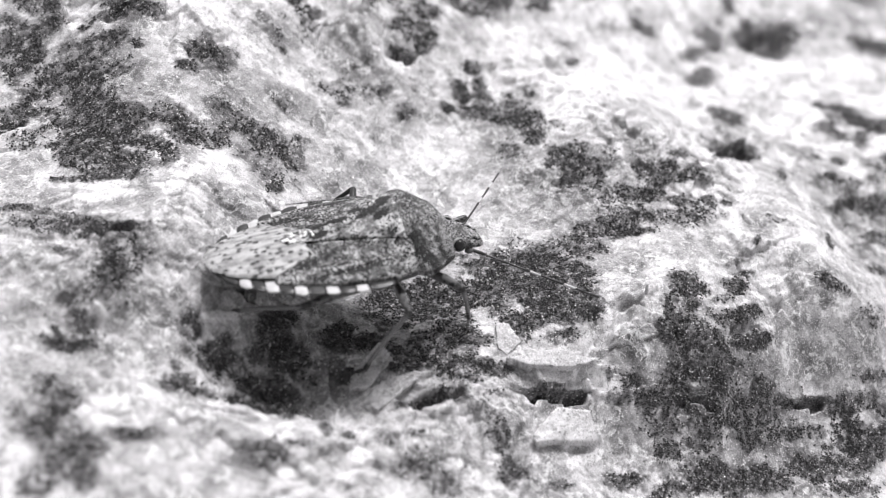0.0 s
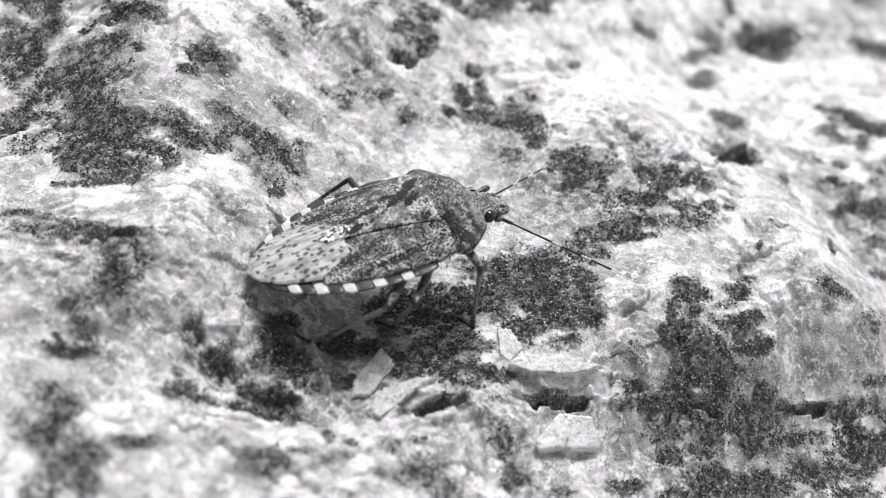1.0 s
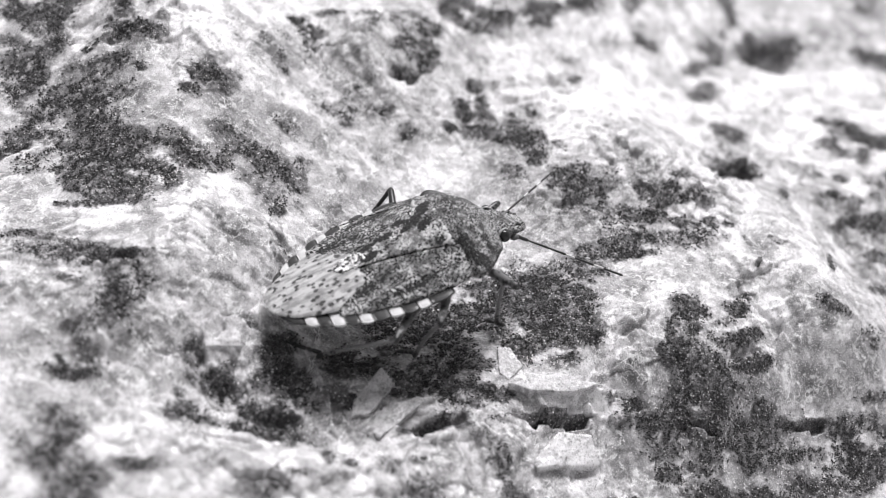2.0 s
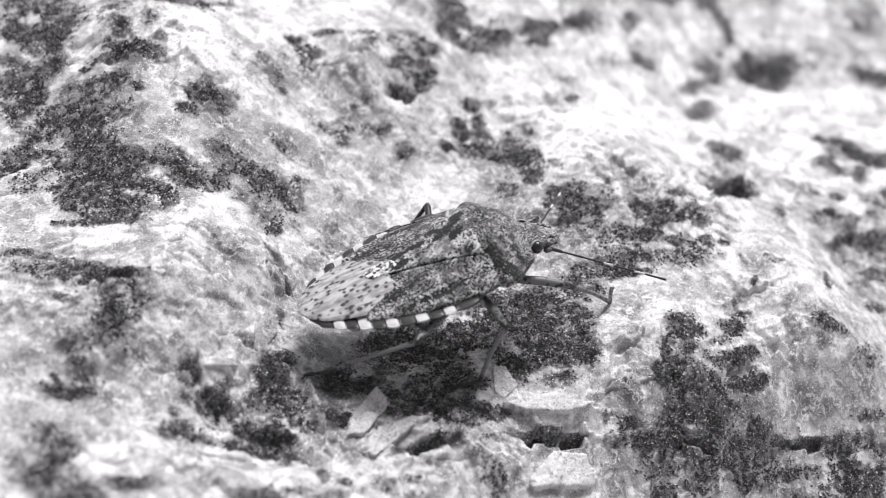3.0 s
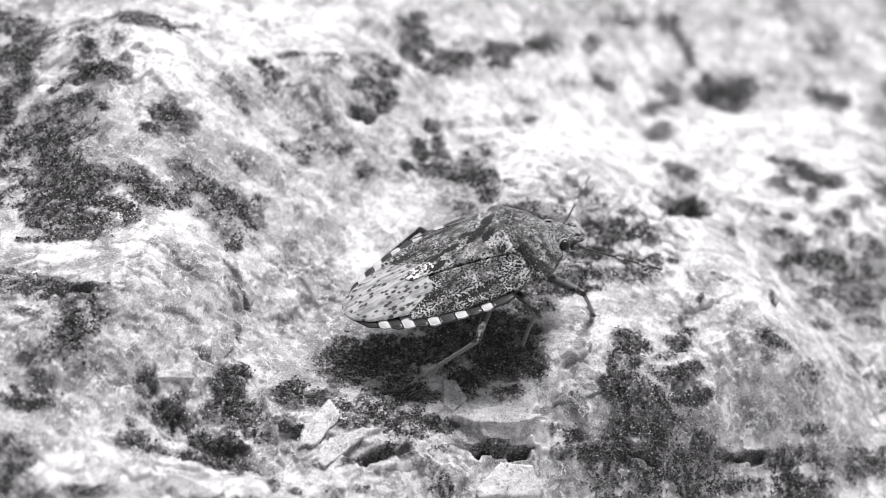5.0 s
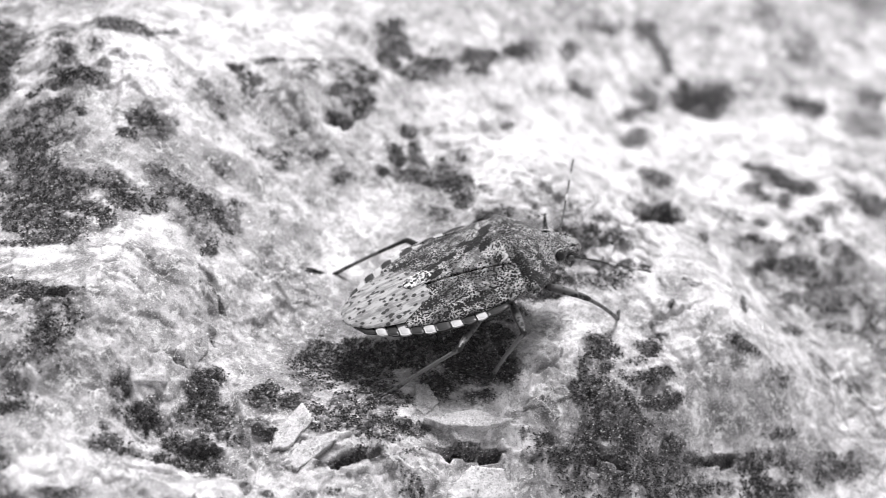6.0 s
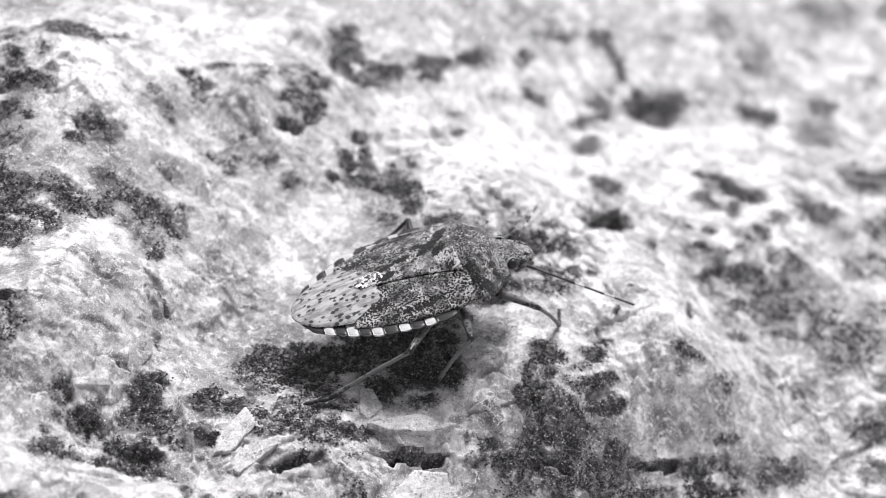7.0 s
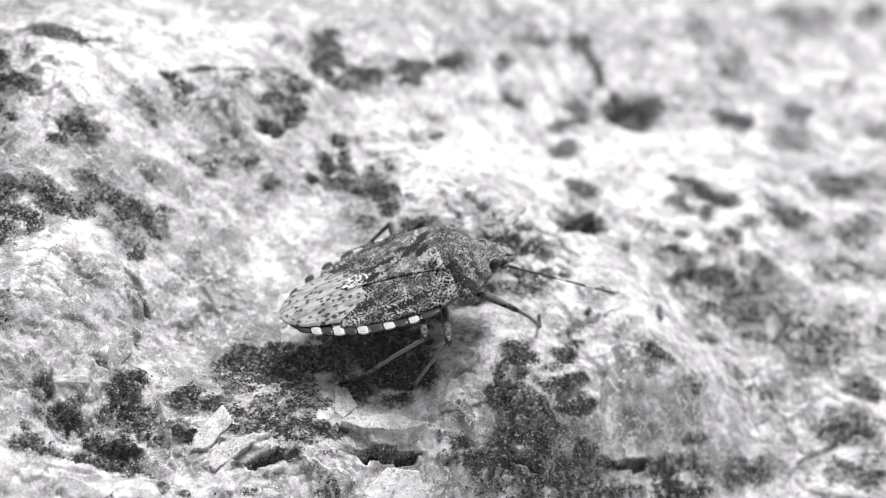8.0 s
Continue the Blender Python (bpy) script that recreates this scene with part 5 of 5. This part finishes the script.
def joined(name, meshes, mat):
    bm = bmesh.new()
    for me, m in meshes:
        start = len(bm.verts)
        bm.from_mesh(me)
        bm.verts.ensure_lookup_table()
        bmesh.ops.transform(bm, matrix=m, verts=bm.verts[start:])
    me = bpy.data.meshes.new(name)
    bm.to_mesh(me)
    bm.free()
    me.materials.clear()
    me.materials.append(mat)
    return me


def shift(x, y, z, rx=0, ry=0, rz=0):
    return pose(x * MM, y * MM, z * MM, rx, ry, rz)


def build_bug():
    bug = tagged(new("shield_bug"), "mottled grey-brown shield bug with black-and-white edged abdomen", "insect")
    bug.empty_display_size = 0.004
    # belly and thorax
    xs = np.array([-7.2, -6.95, -6.4, -5.6, -4.4, -3.0, -1.5, 0.0, 1.5, 2.8, 3.8, 4.6, 5.2])
    width = np.interp(xs, HALF_X + [3.8, 4.6, 5.3], HALF_W + [2.9, 2.1, 1.3]) * 0.84
    low = np.interp(xs, [-7.4, -6, -3, 0, 3, 5.2], [0.25, 0.85, 1.55, 1.75, 1.6, 0.9])
    part("belly", loft([ring_x(x, 0, float(np.interp(x, RIM_X, RIM_Z)) - 0.18, w, 0.1, d, 28) for x, w, d in zip(xs, width, low)], BELLY, "belly"), bug, "dark grey underside")
    # the flat rim of the abdomen, white and black in turn
    marks = [-7.05, -5.98, -5.42, -4.80, -4.20, -3.50, -2.90, -2.02, -1.40, -0.58, 0.02, 1.4]
    for side in (1, -1):
        for k, (a, b) in enumerate(zip(marks, marks[1:])):
            x = np.linspace(a + 0.01, b - 0.01, 8)
            w = body_half(x)
            bow = 0.10 * np.sin(np.linspace(0, math.pi, 8))
            lo, hi = w * 0.70, w + (0.05 + bow * 0.5 if k % 2 else 0.05 + 1.1 * bow)
            lo, hi = (lo, hi) if side > 0 else (-hi, -lo)
            part("margin_segment", plate(x, lo, hi, lambda p, q: np.interp(p, RIM_X, RIM_Z) + 0.03 * np.cos(9 * q), WHITE_EDGE if k % 2 else BLACK_EDGE, "margin_segment", 0.09, 8),
                 bug, "white margin segment" if k % 2 else "black margin segment")
    # the membranes of the forewings, laid over each other
    for side, lift in ((1, 0.0), (-1, 0.045)):
        x = np.linspace(-7.5, -2.4, 40)
        w = np.interp(x, [-7.5, -7.4, -7.1, -6.4, -5.4, -4.3, -2.4], [0.1, 0.55, 1.05, 1.65, 2.15, 2.5, 1.6])
        inner = np.interp(x, [-7.5, -6.5, -2.4], [0.05, 0.9, 0.5])
        lo, hi = (-inner, w) if side > 0 else (-w, inner)
        part("wing_membrane", plate(x, lo, hi, lambda p, q: back(p, q, np.maximum(body_half(p), 2.0)) + 0.02, MEMBRANE, "wing_membrane", 0.03, 24, lift=lift),
             bug, "pale glassy wing tip with dark spots")
    # the leathery forewings
    for side in (1, -1):
        x = np.linspace(-4.35, 2.75, 60)
        inner = np.interp(x, [-4.35, -3.7, -3.0, -2.0, 0.0, 1.5, 2.75], [2.62, 1.45, 0.60, 0.66, 1.25, 1.83, 2.25])
        outer = np.interp(x, [-4.35, -3.0, -1.5, 0.0, 1.5, 2.75], [2.80, 3.32, 3.68, 3.82, 3.86, 3.58])
        lo, hi = (inner, outer) if side > 0 else (-outer, -inner)
        blots = [(-2.9, side * 2.1, 0.9, 0.35, 0, 0.2), (0.2, side * 2.2, 1.0, 0.4, 0, -0.12), (-0.8, side * 3.1, 1.6, 0.2, 0, 0.25)]
        part("forewing", plate(x, lo, hi, lambda p, q: back(p, q) + 0.02, SHELL_DARK, "forewing", 0.14, 30, blots),
             bug, "dark mottled leathery forewing")
        rib = [(0.0, 0.015), (1.0, 0.04), (3.6, 0.04), (4.6, 0.015)]
        rib_me = limb(rib, SHELL_DARK, "wing_vein", 0.06, 8)
        vein = part("wing_vein", rib_me, bug)
        vein.matrix_basis = shift(1.7, side * 2.75, float(back(1.7, 2.75)) - 0.01, 0, 4, 180 - side * 3)
    # the triangular scutellum and its pale tip
    def scut_half(x):
        return np.interp(x, [-3.65, -3.58, -3.35, -3.0, -2.0, -1.0, 0.0, 1.5, 2.35], [0.03, 0.24, 0.44, 0.52, 0.64, 0.90, 1.24, 1.84, 2.2])
    x = np.linspace(-2.9, 2.35, 52)
    blots = [(1.2, 0.5, 0.75, 0.42, 20, 0.5), (0.3, 1.05, 0.6, 0.28, 150, 0.5), (-1.75, -0.35, 0.5, 0.22, 0, 0.7), (-1.75, 0.4, 0.5, 0.2, 0, 0.5),
             (1.7, -1.6, 0.35, 0.3, 0, 0.3), (1.9, 1.2, 0.45, 0.35, 0, 0.6), (0.6, -0.6, 1.3, 0.6, 0, -0.16),
             (1.5, -0.2, 0.55, 0.3, 30, 0.6), (0.6, 0.2, 0.5, 0.2, 10, 0.55), (-0.6, 0.5, 0.6, 0.2, 0, 0.5), (2.0, 0.3, 0.25, 0.15, 0, -0.5)]
    part("scutellum", plate(x, -scut_half(x), scut_half(x), lambda p, q: back(p, q) + 0.12, SHELL, "scutellum", 0.16, 36, blots), bug, "mottled triangular back shield")
    x = np.linspace(-3.65, -1.85, 22)
    oval_half = np.interp(x, [-3.65, -3.58, -3.4, -3.0, -2.5, -2.1, -1.9, -1.85], [0.03, 0.22, 0.40, 0.50, 0.47, 0.34, 0.18, 0.03])
    part("scutellum_tip", plate(x, -oval_half, oval_half, lambda p, q: back(p, q) + 0.19, SHELL_PALE, "scutellum_tip", 0.16, 16), bug, "pale spotted tip")
    for side in (1, -1):
        a = np.linspace(0, math.pi * 1.35, 14)
        path = [(0.31 * math.cos(t), 0.31 * math.sin(t)) for t in a]
        rings = []
        for (px, py), t in zip(path, a):
            q = np.linspace(0, 2 * math.pi, 8, endpoint=False)
            r = 0.135 * (0.55 + 0.45 * math.sin(math.pi * t / a[-1]))
            rings.append(np.stack([px + r * np.cos(q) * math.cos(t), py + r * np.cos(q) * math.sin(t), 0.6 * r * np.sin(q) - 0.04], -1))
        callus = part("callus", loft(rings, CALLUS, "callus"), bug, "pale curled knob")
        callus.matrix_basis = shift(1.85, side * 1.72, float(back(1.85, 1.72)) + 0.20, side * -18, 0, 250 if side < 0 else 110)
    # pronotum
    def pro_half(x):
        return np.interp(x, [2.15, 2.35, 2.6, 2.85, 3.15, 3.5, 4.2, 4.85, 5.2], [2.35, 3.1, 3.62, 3.84, 3.86, 3.58, 2.82, 2.0, 1.6])
    x = np.linspace(2.15, 5.2, 40)
    blots = [(2.6, -2.5, 0.6, 0.6, 0, 0.35), (3.3, -3.2, 0.6, 0.4, 0, 0.35), (4.2, -2.2, 0.5, 0.3, 120, 0.25), (3.4, 0.6, 0.7, 0.6, 0, 0.12), (2.9, 3.3, 0.7, 0.5, 0, 0.2)]
    part("pronotum", plate(x, -pro_half(x), pro_half(x), lambda p, q: back(p, q, pro_half(p) * 1.02) + 0.10, SHELL_FINE, "pronotum", 0.3, 44, blots), bug, "mottled domed shoulder plate")
    # head
    hx = [5.0, 5.3, 5.7, 6.1, 6.5, 6.85, 7.08, 7.18]
    hw = [1.2, 1.25, 1.18, 1.04, 0.90, 0.76, 0.52, 0.25]
    hz = [0.62, 0.62, 0.60, 0.52, 0.40, 0.28, 0.18, 0.12]
    hu = [0.50, 0.50, 0.46, 0.38, 0.30, 0.22, 0.14, 0.06]
    rings = [ring_x(x, 0, z, w, u, u * 1.3, 22, 0.8) for x, w, z, u in zip(hx, hw, hz, hu)]
    head = part("head", loft(rings, SHELL_FINE, "head", (("dark", np.zeros(len(hx))),)), bug, "narrow mottled head")
    for side in (1, -1):
        q = np.linspace(0.12, math.pi - 0.12, 9)
        ball = [ring_x(0.34 * math.cos(t), 0, 0, 0.36 * math.sin(t), 0.36 * math.sin(t), 0.36 * math.sin(t), 14) for t in q[::-1]]
        e = part("eye", loft(ball, EYE_MAT, "eye"), head, "black bulging eye")
        e.matrix_basis = shift(5.5, side * 1.16, 0.66)
        turn = np.linspace(0, 2 * math.pi, 20, endpoint=False)
        ring = [np.stack([(0.37 + 0.05 * math.cos(q)) * np.cos(turn), np.full(20, 0.05 * math.sin(q)), (0.37 + 0.05 * math.cos(q)) * np.sin(turn)], -1)
                for q in np.linspace(0, 2 * math.pi, 8)]
        orbit = part("eye_rim", loft(ring, CALLUS, "eye_rim"), head, "pale rim of the eye")
        orbit.matrix_basis = shift(5.47, side * 1.08, 0.66, 0, 0, side * -22)
        # raised cheek that runs along the head
        cheek = part("cheek_ridge", limb([(0, 0.05), (0.2, 0.13), (0.8, 0.13), (1.25, 0.06)], SHELL, "cheek_ridge", 0.05, 8), head)
        cheek.matrix_basis = shift(5.75, side * 0.72, 0.80, 0, 15, side * -14)
        knob = part("antenna_knob", limb([(0, 0.1), (0.15, 0.17), (0.35, 0.15), (0.45, 0.06)], BELLY, "antenna_knob"), head)
        knob.matrix_basis = shift(5.95, side * 0.92, 0.15, 0, 0, side * 18)
    return bug


# ---- legs and antennae: parts that move on the bug ----
HIPS = {"front": (3.9, 1.5, -0.7), "middle": (2.0, 1.8, -0.9), "hind": (0.6, 1.9, -0.9)}
LENGTHS = {"front": (3.2, 4.8), "middle": (4.2, 4.4), "hind": (4.4, 5.4)}


def build_leg(bug, which, side):
    lf, lt = LENGTHS[which]
    knee = 0.9 if which == "hind" and side > 0 else 0.4
    femur = part("femur", limb([(-0.1, 0.12), (0.15, 0.22), (lf * 0.5, 0.25), (lf * 0.85, 0.19), (lf - 0.1, 0.19), (lf + 0.08, 0.12)],
                               LEG, "femur", 0.12, 12, [0.3, 0.1, 0.0, 0.7 * knee - 0.13, knee, knee + 0.1]), bug)
    tibia = part("tibia", limb([(-0.08, 0.1), (0.1, 0.16), (0.5, 0.12), (lt * 0.5, 0.11), (lt * 0.85, 0.125), (lt - 0.05, 0.15), (lt + 0.05, 0.09)],
                               LEG, "tibia", 0.1, 10, [knee, knee, 1.6 * knee - 0.64, 0.0, 0.05, 0.4, 0.4]), bug)
    pieces = []
    for x0, ln, r in ((0.0, 0.62, 0.12), (0.58, 0.32, 0.10), (0.88, 0.62, 0.11)):
        pieces.append((limb([(0, r * 0.5), (0.08, r), (ln * 0.7, r), (ln, r * 0.6)], LEG, "toe", 0, 8, [0.4] * 4), shift(x0, 0, 0)))
    for s in (1, -1):
        claw = limb([(0, 0.06), (0.15, 0.055), (0.3, 0.035), (0.42, 0.01)], LEG, "claw", -0.06, 6, [0.6] * 4)
        pieces.append((claw, shift(1.45, s * 0.03, 0.0, 0, 15, s * 28)))
    tarsus = part("tarsus", joined("tarsus", pieces, FEELER_DARK), bug, "dark clawed foot")
    return femur, tibia, tarsus


def build_antenna(bug, side):
    stations = [(0.0, 0.06), (0.1, 0.105), (0.8, 0.10), (0.95, 0.05)]
    root = part("antenna", limb(stations, FEELER_DARK, "antenna", 0, 8), bug, "thin dark banded antenna")
    bands = [(0.95, 1.25, FEELER_DARK), (2.2, 1.2, FEELER_DARK), (3.4, 0.6, FEELER_PALE), (4.0, 1.3, FEELER_DARK), (5.3, 0.65, FEELER_PALE),
             (5.95, 1.35, FEELER_DARK)]
    for x0, ln, mat in bands:
        seg = part("antenna_segment", limb([(0, 0.04), (0.06, 0.052), (ln * 0.6, 0.058), (ln - 0.08, 0.07), (ln, 0.045)], mat, "antenna_segment", 0, 8), root,
                   "pale band" if mat == FEELER_PALE else "")
        seg.matrix_basis = shift(x0, 0, 0)
    return root


def aim(a, b, up=(0, 0, 1)):
    """The pose of a limb that starts at a and points to b, in millimetres of the bug's space."""
    a, b = Vector(a), Vector(b)
    x = (b - a).normalized()
    y = Vector(up).cross(x)
    y = y.normalized() if y.length > 1e-4 else Vector((0, 1, 0))
    z = x.cross(y)
    m = Matrix((x, y, z)).transposed().to_4x4()
    m.translation = a * MM
    return m


# the bug's way: seconds, place in millimetres, turn in degrees
BUG_PATH = [
    (0.0, -4.78, -5.95, 2.64, -8.3, -3.9, 25.3), (0.5, -4.48, -5.03, 2.46, -8.0, -5.1, 26.8), (1.0, -3.47, -3.57, 2.49, -7.1, -10.1, 33.0),
    (1.5, -2.98, -4.26, 2.71, -6.3, -12.3, 35.5), (3.0, -0.81, -3.09, 3.34, -8.3, -15.9, 28.5), (3.5, 0.54, -2.04, 3.47, -8.6, -12.8, 30.0),
    (4.0, 1.41, -1.84, 3.42, -7.0, -15.5, 29.2), (4.5, 2.28, -0.87, 3.61, -9.1, -16.8, 30.7), (6.0, 4.78, 0.55, 3.35, -7.8, -18.8, 28.5),
    (6.5, 4.72, 0.54, 3.35, -7.9, -18.4, 28.6), (7.0, 5.07, 0.55, 3.63, -5.0, -17.4, 26.3), (7.5, 5.61, 1.2, 3.37, -7.6, -18.4, 26.5),
    (8.0, 5.64, 0.95, 3.55, -7.7, -18.1, 26.4)]
# the right legs in the bug's space: seconds, knee, ankle
FRONT_RIGHT = [
    (0.0, 4.73, -4.44, 0.24, 6.28, -1.89, -3.52), (0.5, 4.34, -4.48, 0.37, 5.75, -2.29, -3.66), (1.0, 3.5, -4.55, 0.18, 3.53, -3.59, -4.53),
    (1.5, 3.4, -4.41, 0.54, 2.86, -3.44, -4.13), (3.0, 6.85, -2.33, -1.61, 9.76, -0.59, -5.01), (3.5, 5.56, -4.15, 0.0, 7.6, -1.7, -3.59),
    (4.0, 5.47, -4.21, -0.04, 7.17, -1.62, -3.7), (4.5, 4.95, -4.49, -0.26, 5.96, -1.86, -4.15), (6.0, 5.87, -4.02, -0.55, 8.28, -2.36, -4.35),
    (6.5, 5.91, -3.99, -0.55, 8.28, -2.17, -4.31), (7.0, 6.04, -3.88, -0.68, 8.03, -1.76, -4.49), (7.5, 5.86, -4.03, -0.61, 7.58, -1.62, -4.39),
    (8.0, 5.7, -4.15, -0.62, 7.8, -1.94, -4.33)]
MIDDLE_RIGHT = [
    (0.0, 1.62, -5.86, 0.12, -0.13, -4.96, -3.82), (0.5, 1.1, -5.88, -0.5, -0.58, -4.67, -4.39), (1.0, -0.39, -5.22, -0.42, -0.69, -2.57, -3.92),
    (1.5, -0.59, -4.98, -0.0, -1.1, -2.41, -3.54), (3.0, 2.0, -5.89, 0.04, 0.59, -4.84, -3.99), (3.5, 0.9, -5.82, -0.38, -0.84, -4.81, -4.29),
    (4.0, 0.57, -5.61, 0.15, -1.64, -4.53, -3.5), (4.5, 2.17, -5.66, 0.74, 1.98, -3.84, -3.26), (6.0, 1.48, -5.86, 0.03, -0.41, -4.49, -3.7),
    (6.5, 1.55, -5.87, 0.04, -0.25, -4.51, -3.74), (7.0, 1.51, -5.83, 0.16, -0.5, -4.7, -3.58), (7.5, 1.13, -5.84, -0.17, -1.16, -4.64, -3.73),
    (8.0, 1.17, -5.87, -0.29, -1.21, -4.87, -3.86)]
HIND_RIGHT = [
    (0.0, -3.24, -3.98, -0.35, -6.65, -0.56, -2.76), (0.5, -3.3, -3.9, -0.4, -6.8, -0.5, -2.9), (1.0, -1.9, -5.4, 0.04, -5.0, -2.77, -3.52),
    (1.5, -2.12, -5.29, -0.22, -4.91, -1.67, -3.09), (3.0, -2.48, -4.95, -0.12, -6.73, -2.56, -2.44), (3.5, -0.09, -5.96, 0.65, -3.25, -3.75, -3.14),
    (4.0, 0.41, -5.88, 0.97, -2.74, -4.31, -3.13), (4.5, -0.5, -5.95, 0.43, -4.23, -4.34, -3.12), (6.0, -2.18, -5.24, -0.23, -6.57, -3.92, -3.09),
    (6.5, -1.9, -5.4, 0.03, -6.36, -4.05, -2.7), (7.0, -1.93, -5.39, -0.03, -6.62, -4.62, -2.6), (7.5, -0.03, -5.9, 0.82, -4.45, -4.82, -2.08),
    (8.0, -0.19, -5.97, 0.58, -3.84, -3.92, -2.83)]
# the ways in which the antennae point, in the bug's space
ANTENNA_RIGHT = [
    (0.0, 0.87, -0.44, -0.21), (0.5, 0.85, -0.42, -0.32), (1.0, 0.8, -0.35, -0.49), (1.5, 0.77, -0.25, -0.59), (3.0, 0.86, -0.17, -0.47),
    (3.5, 0.79, -0.15, -0.59), (4.0, 0.81, 0.02, -0.59), (4.5, 0.78, 0.05, -0.6), (6.0, 0.77, 0.2, -0.6), (6.5, 0.84, -0.46, -0.3),
    (7.0, 0.83, -0.32, -0.45), (7.5, 0.95, -0.12, -0.28), (8.0, 0.88, -0.21, -0.43)]
ANTENNA_LEFT = [
    (0.0, 0.58, 0.81, -0.01), (0.5, 0.74, 0.66, -0.14), (1.0, 0.78, 0.56, -0.27), (1.5, 0.77, 0.58, -0.27), (3.0, 0.55, 0.8, -0.24),
    (3.5, 0.49, 0.86, -0.13), (4.0, 0.53, 0.83, -0.15), (4.5, 0.62, 0.76, -0.21), (6.0, 0.49, 0.86, 0.11), (6.5, 0.6, 0.78, 0.15),
    (7.0, 0.5, 0.82, -0.29), (7.5, 0.45, 0.86, -0.23), (8.0, 0.54, 0.8, -0.25)]
# the left hind knee, as the way from its hip; the other left feet: where they step, ahead and out from the hip
HIND_KNEE_LEFT = [
    (0.0, 0.22, 0.95, 0.23), (0.5, 0.13, 0.97, 0.21), (1.0, -0.09, 0.98, 0.18), (1.5, 0.27, 0.93, 0.27), (3.0, 0.21, 0.95, 0.23),
    (3.5, 0.11, 0.98, 0.17), (4.0, -0.02, 0.99, 0.11), (4.5, -0.18, 0.98, 0.1), (6.0, -0.6, 0.77, 0.24), (6.5, -0.6, 0.77, 0.24),
    (7.0, 0.13, 0.97, 0.2), (7.5, 0.06, 0.96, 0.26), (8.0, 0.06, 0.96, 0.26)]


def bug_pose(t):
    row = next(r for r in BUG_PATH if r[0] == t)
    return shift(*row[1:])


def on_rock(t, x, y, lift=0.3):
    """The place on the rock under a place of the bug's plan, back in the bug's space."""
    m = bug_pose(t)
    p = m @ Vector((x * MM, y * MM, -0.003))
    z = float(rock_height(np.array([p.x / MM]), np.array([p.y / MM]))[0]) + lift
    return (m.inverted() @ Vector((p.x, p.y, z * MM))) / MM


def knee_between(hip, foot, lf, lt, bow):
    """The knee of a two-boned leg, bent that way, and the foot as far as the leg can reach."""
    hip, foot = Vector(hip), Vector(foot)
    way = foot - hip
    d = min(way.length, (lf + lt) * 0.98)
    way.normalize()
    along = (lf * lf - lt * lt + d * d) / (2 * d)
    bow = Vector(bow).normalized()
    up = bow - way * way.dot(bow)
    up.normalize()
    return hip + way * along + up * math.sqrt(max(lf * lf - along * along, 0.0)), hip + way * d


def key_leg(bones, hip, rows):
    femur, tibia, tarsus = bones
    walk(femur, [(t, aim(hip, k)) for t, k, a, toe in rows])
    walk(tibia, [(t, aim(k, a)) for t, k, a, toe in rows])
    walk(tarsus, [(t, aim(a, toe)) for t, k, a, toe in rows])


def toe_for(t, knee, ankle):
    out = Vector((ankle[0] - knee[0], ankle[1] - knee[1], 0))
    out = out.normalized() if out.length > 0.2 else Vector((1, 0, 0))
    flat = on_rock(t, ankle[0] + out.x * 1.3, ankle[1] + out.y * 1.3, 0.12)
    flat.z = min(max(flat.z, ankle[2] - 1.2), ankle[2] + 0.5)
    return flat


build_rock()
build_ground()
build_dark_patches()
for row in FLAKES:
    build_flake(*row)
shield_bug = build_bug()
LEGS = {(w, s): build_leg(shield_bug, w, s) for w in HIPS for s in (-1, 1)}
FEELERS = {s: build_antenna(shield_bug, s) for s in (-1, 1)}


def motions():
    walk(shield_bug, [(t, shift(*r)) for t, *r in BUG_PATH])
    for which, table in (("front", FRONT_RIGHT), ("middle", MIDDLE_RIGHT), ("hind", HIND_RIGHT)):
        x, y, z = HIPS[which]
        rows = [(t, (a, b, c), (d, e, f), toe_for(t, (a, b, c), (d, e, f))) for t, a, b, c, d, e, f in table]
        key_leg(LEGS[which, -1], (x, -y, z), rows)
    # left legs stand on the rock and step forward in turn
    for which, ahead, out, phase, bow in (("front", 3.6, 3.6, 0.0, (0.7, 0.5, -0.25)), ("middle", -1.0, 5.4, 2.0, (-0.7, 0.5, -0.25))):
        x, y, z = HIPS[which]
        rows = []
        for t, *_ in BUG_PATH:
            swing = 0.9 * math.sin(4.0 * t + phase)
            foot = on_rock(t, x + ahead + swing, y + out)
            k, a = knee_between((x, y, z), foot, *LENGTHS[which], bow)
            rows.append((t, tuple(k), tuple(a), toe_for(t, k, a)))
        key_leg(LEGS[which, 1], (x, y, z), rows)
    x, y, z = HIPS["hind"]
    lf, lt = LENGTHS["hind"]
    rows = []
    for t, *way in HIND_KNEE_LEFT:
        k = Vector((x, y, z)) + Vector(way).normalized() * lf
        trailing = t in (6.0, 6.5)
        foot = on_rock(t, k.x - (4.7 if trailing else 2.4), k.y + (1.3 if trailing else 0.6))
        a = k + (foot - k).normalized() * lt
        rows.append((t, tuple(k), tuple(a), toe_for(t, k, a)))
    key_leg(LEGS["hind", 1], (x, y, z), rows)
    for side, table in ((-1, ANTENNA_RIGHT), (1, ANTENNA_LEFT)):
        b = Vector((6.2, side * 0.88, 0.2))
        walk(FEELERS[side], [(t, aim(b, b + Vector(way))) for t, *way in table])


motions()
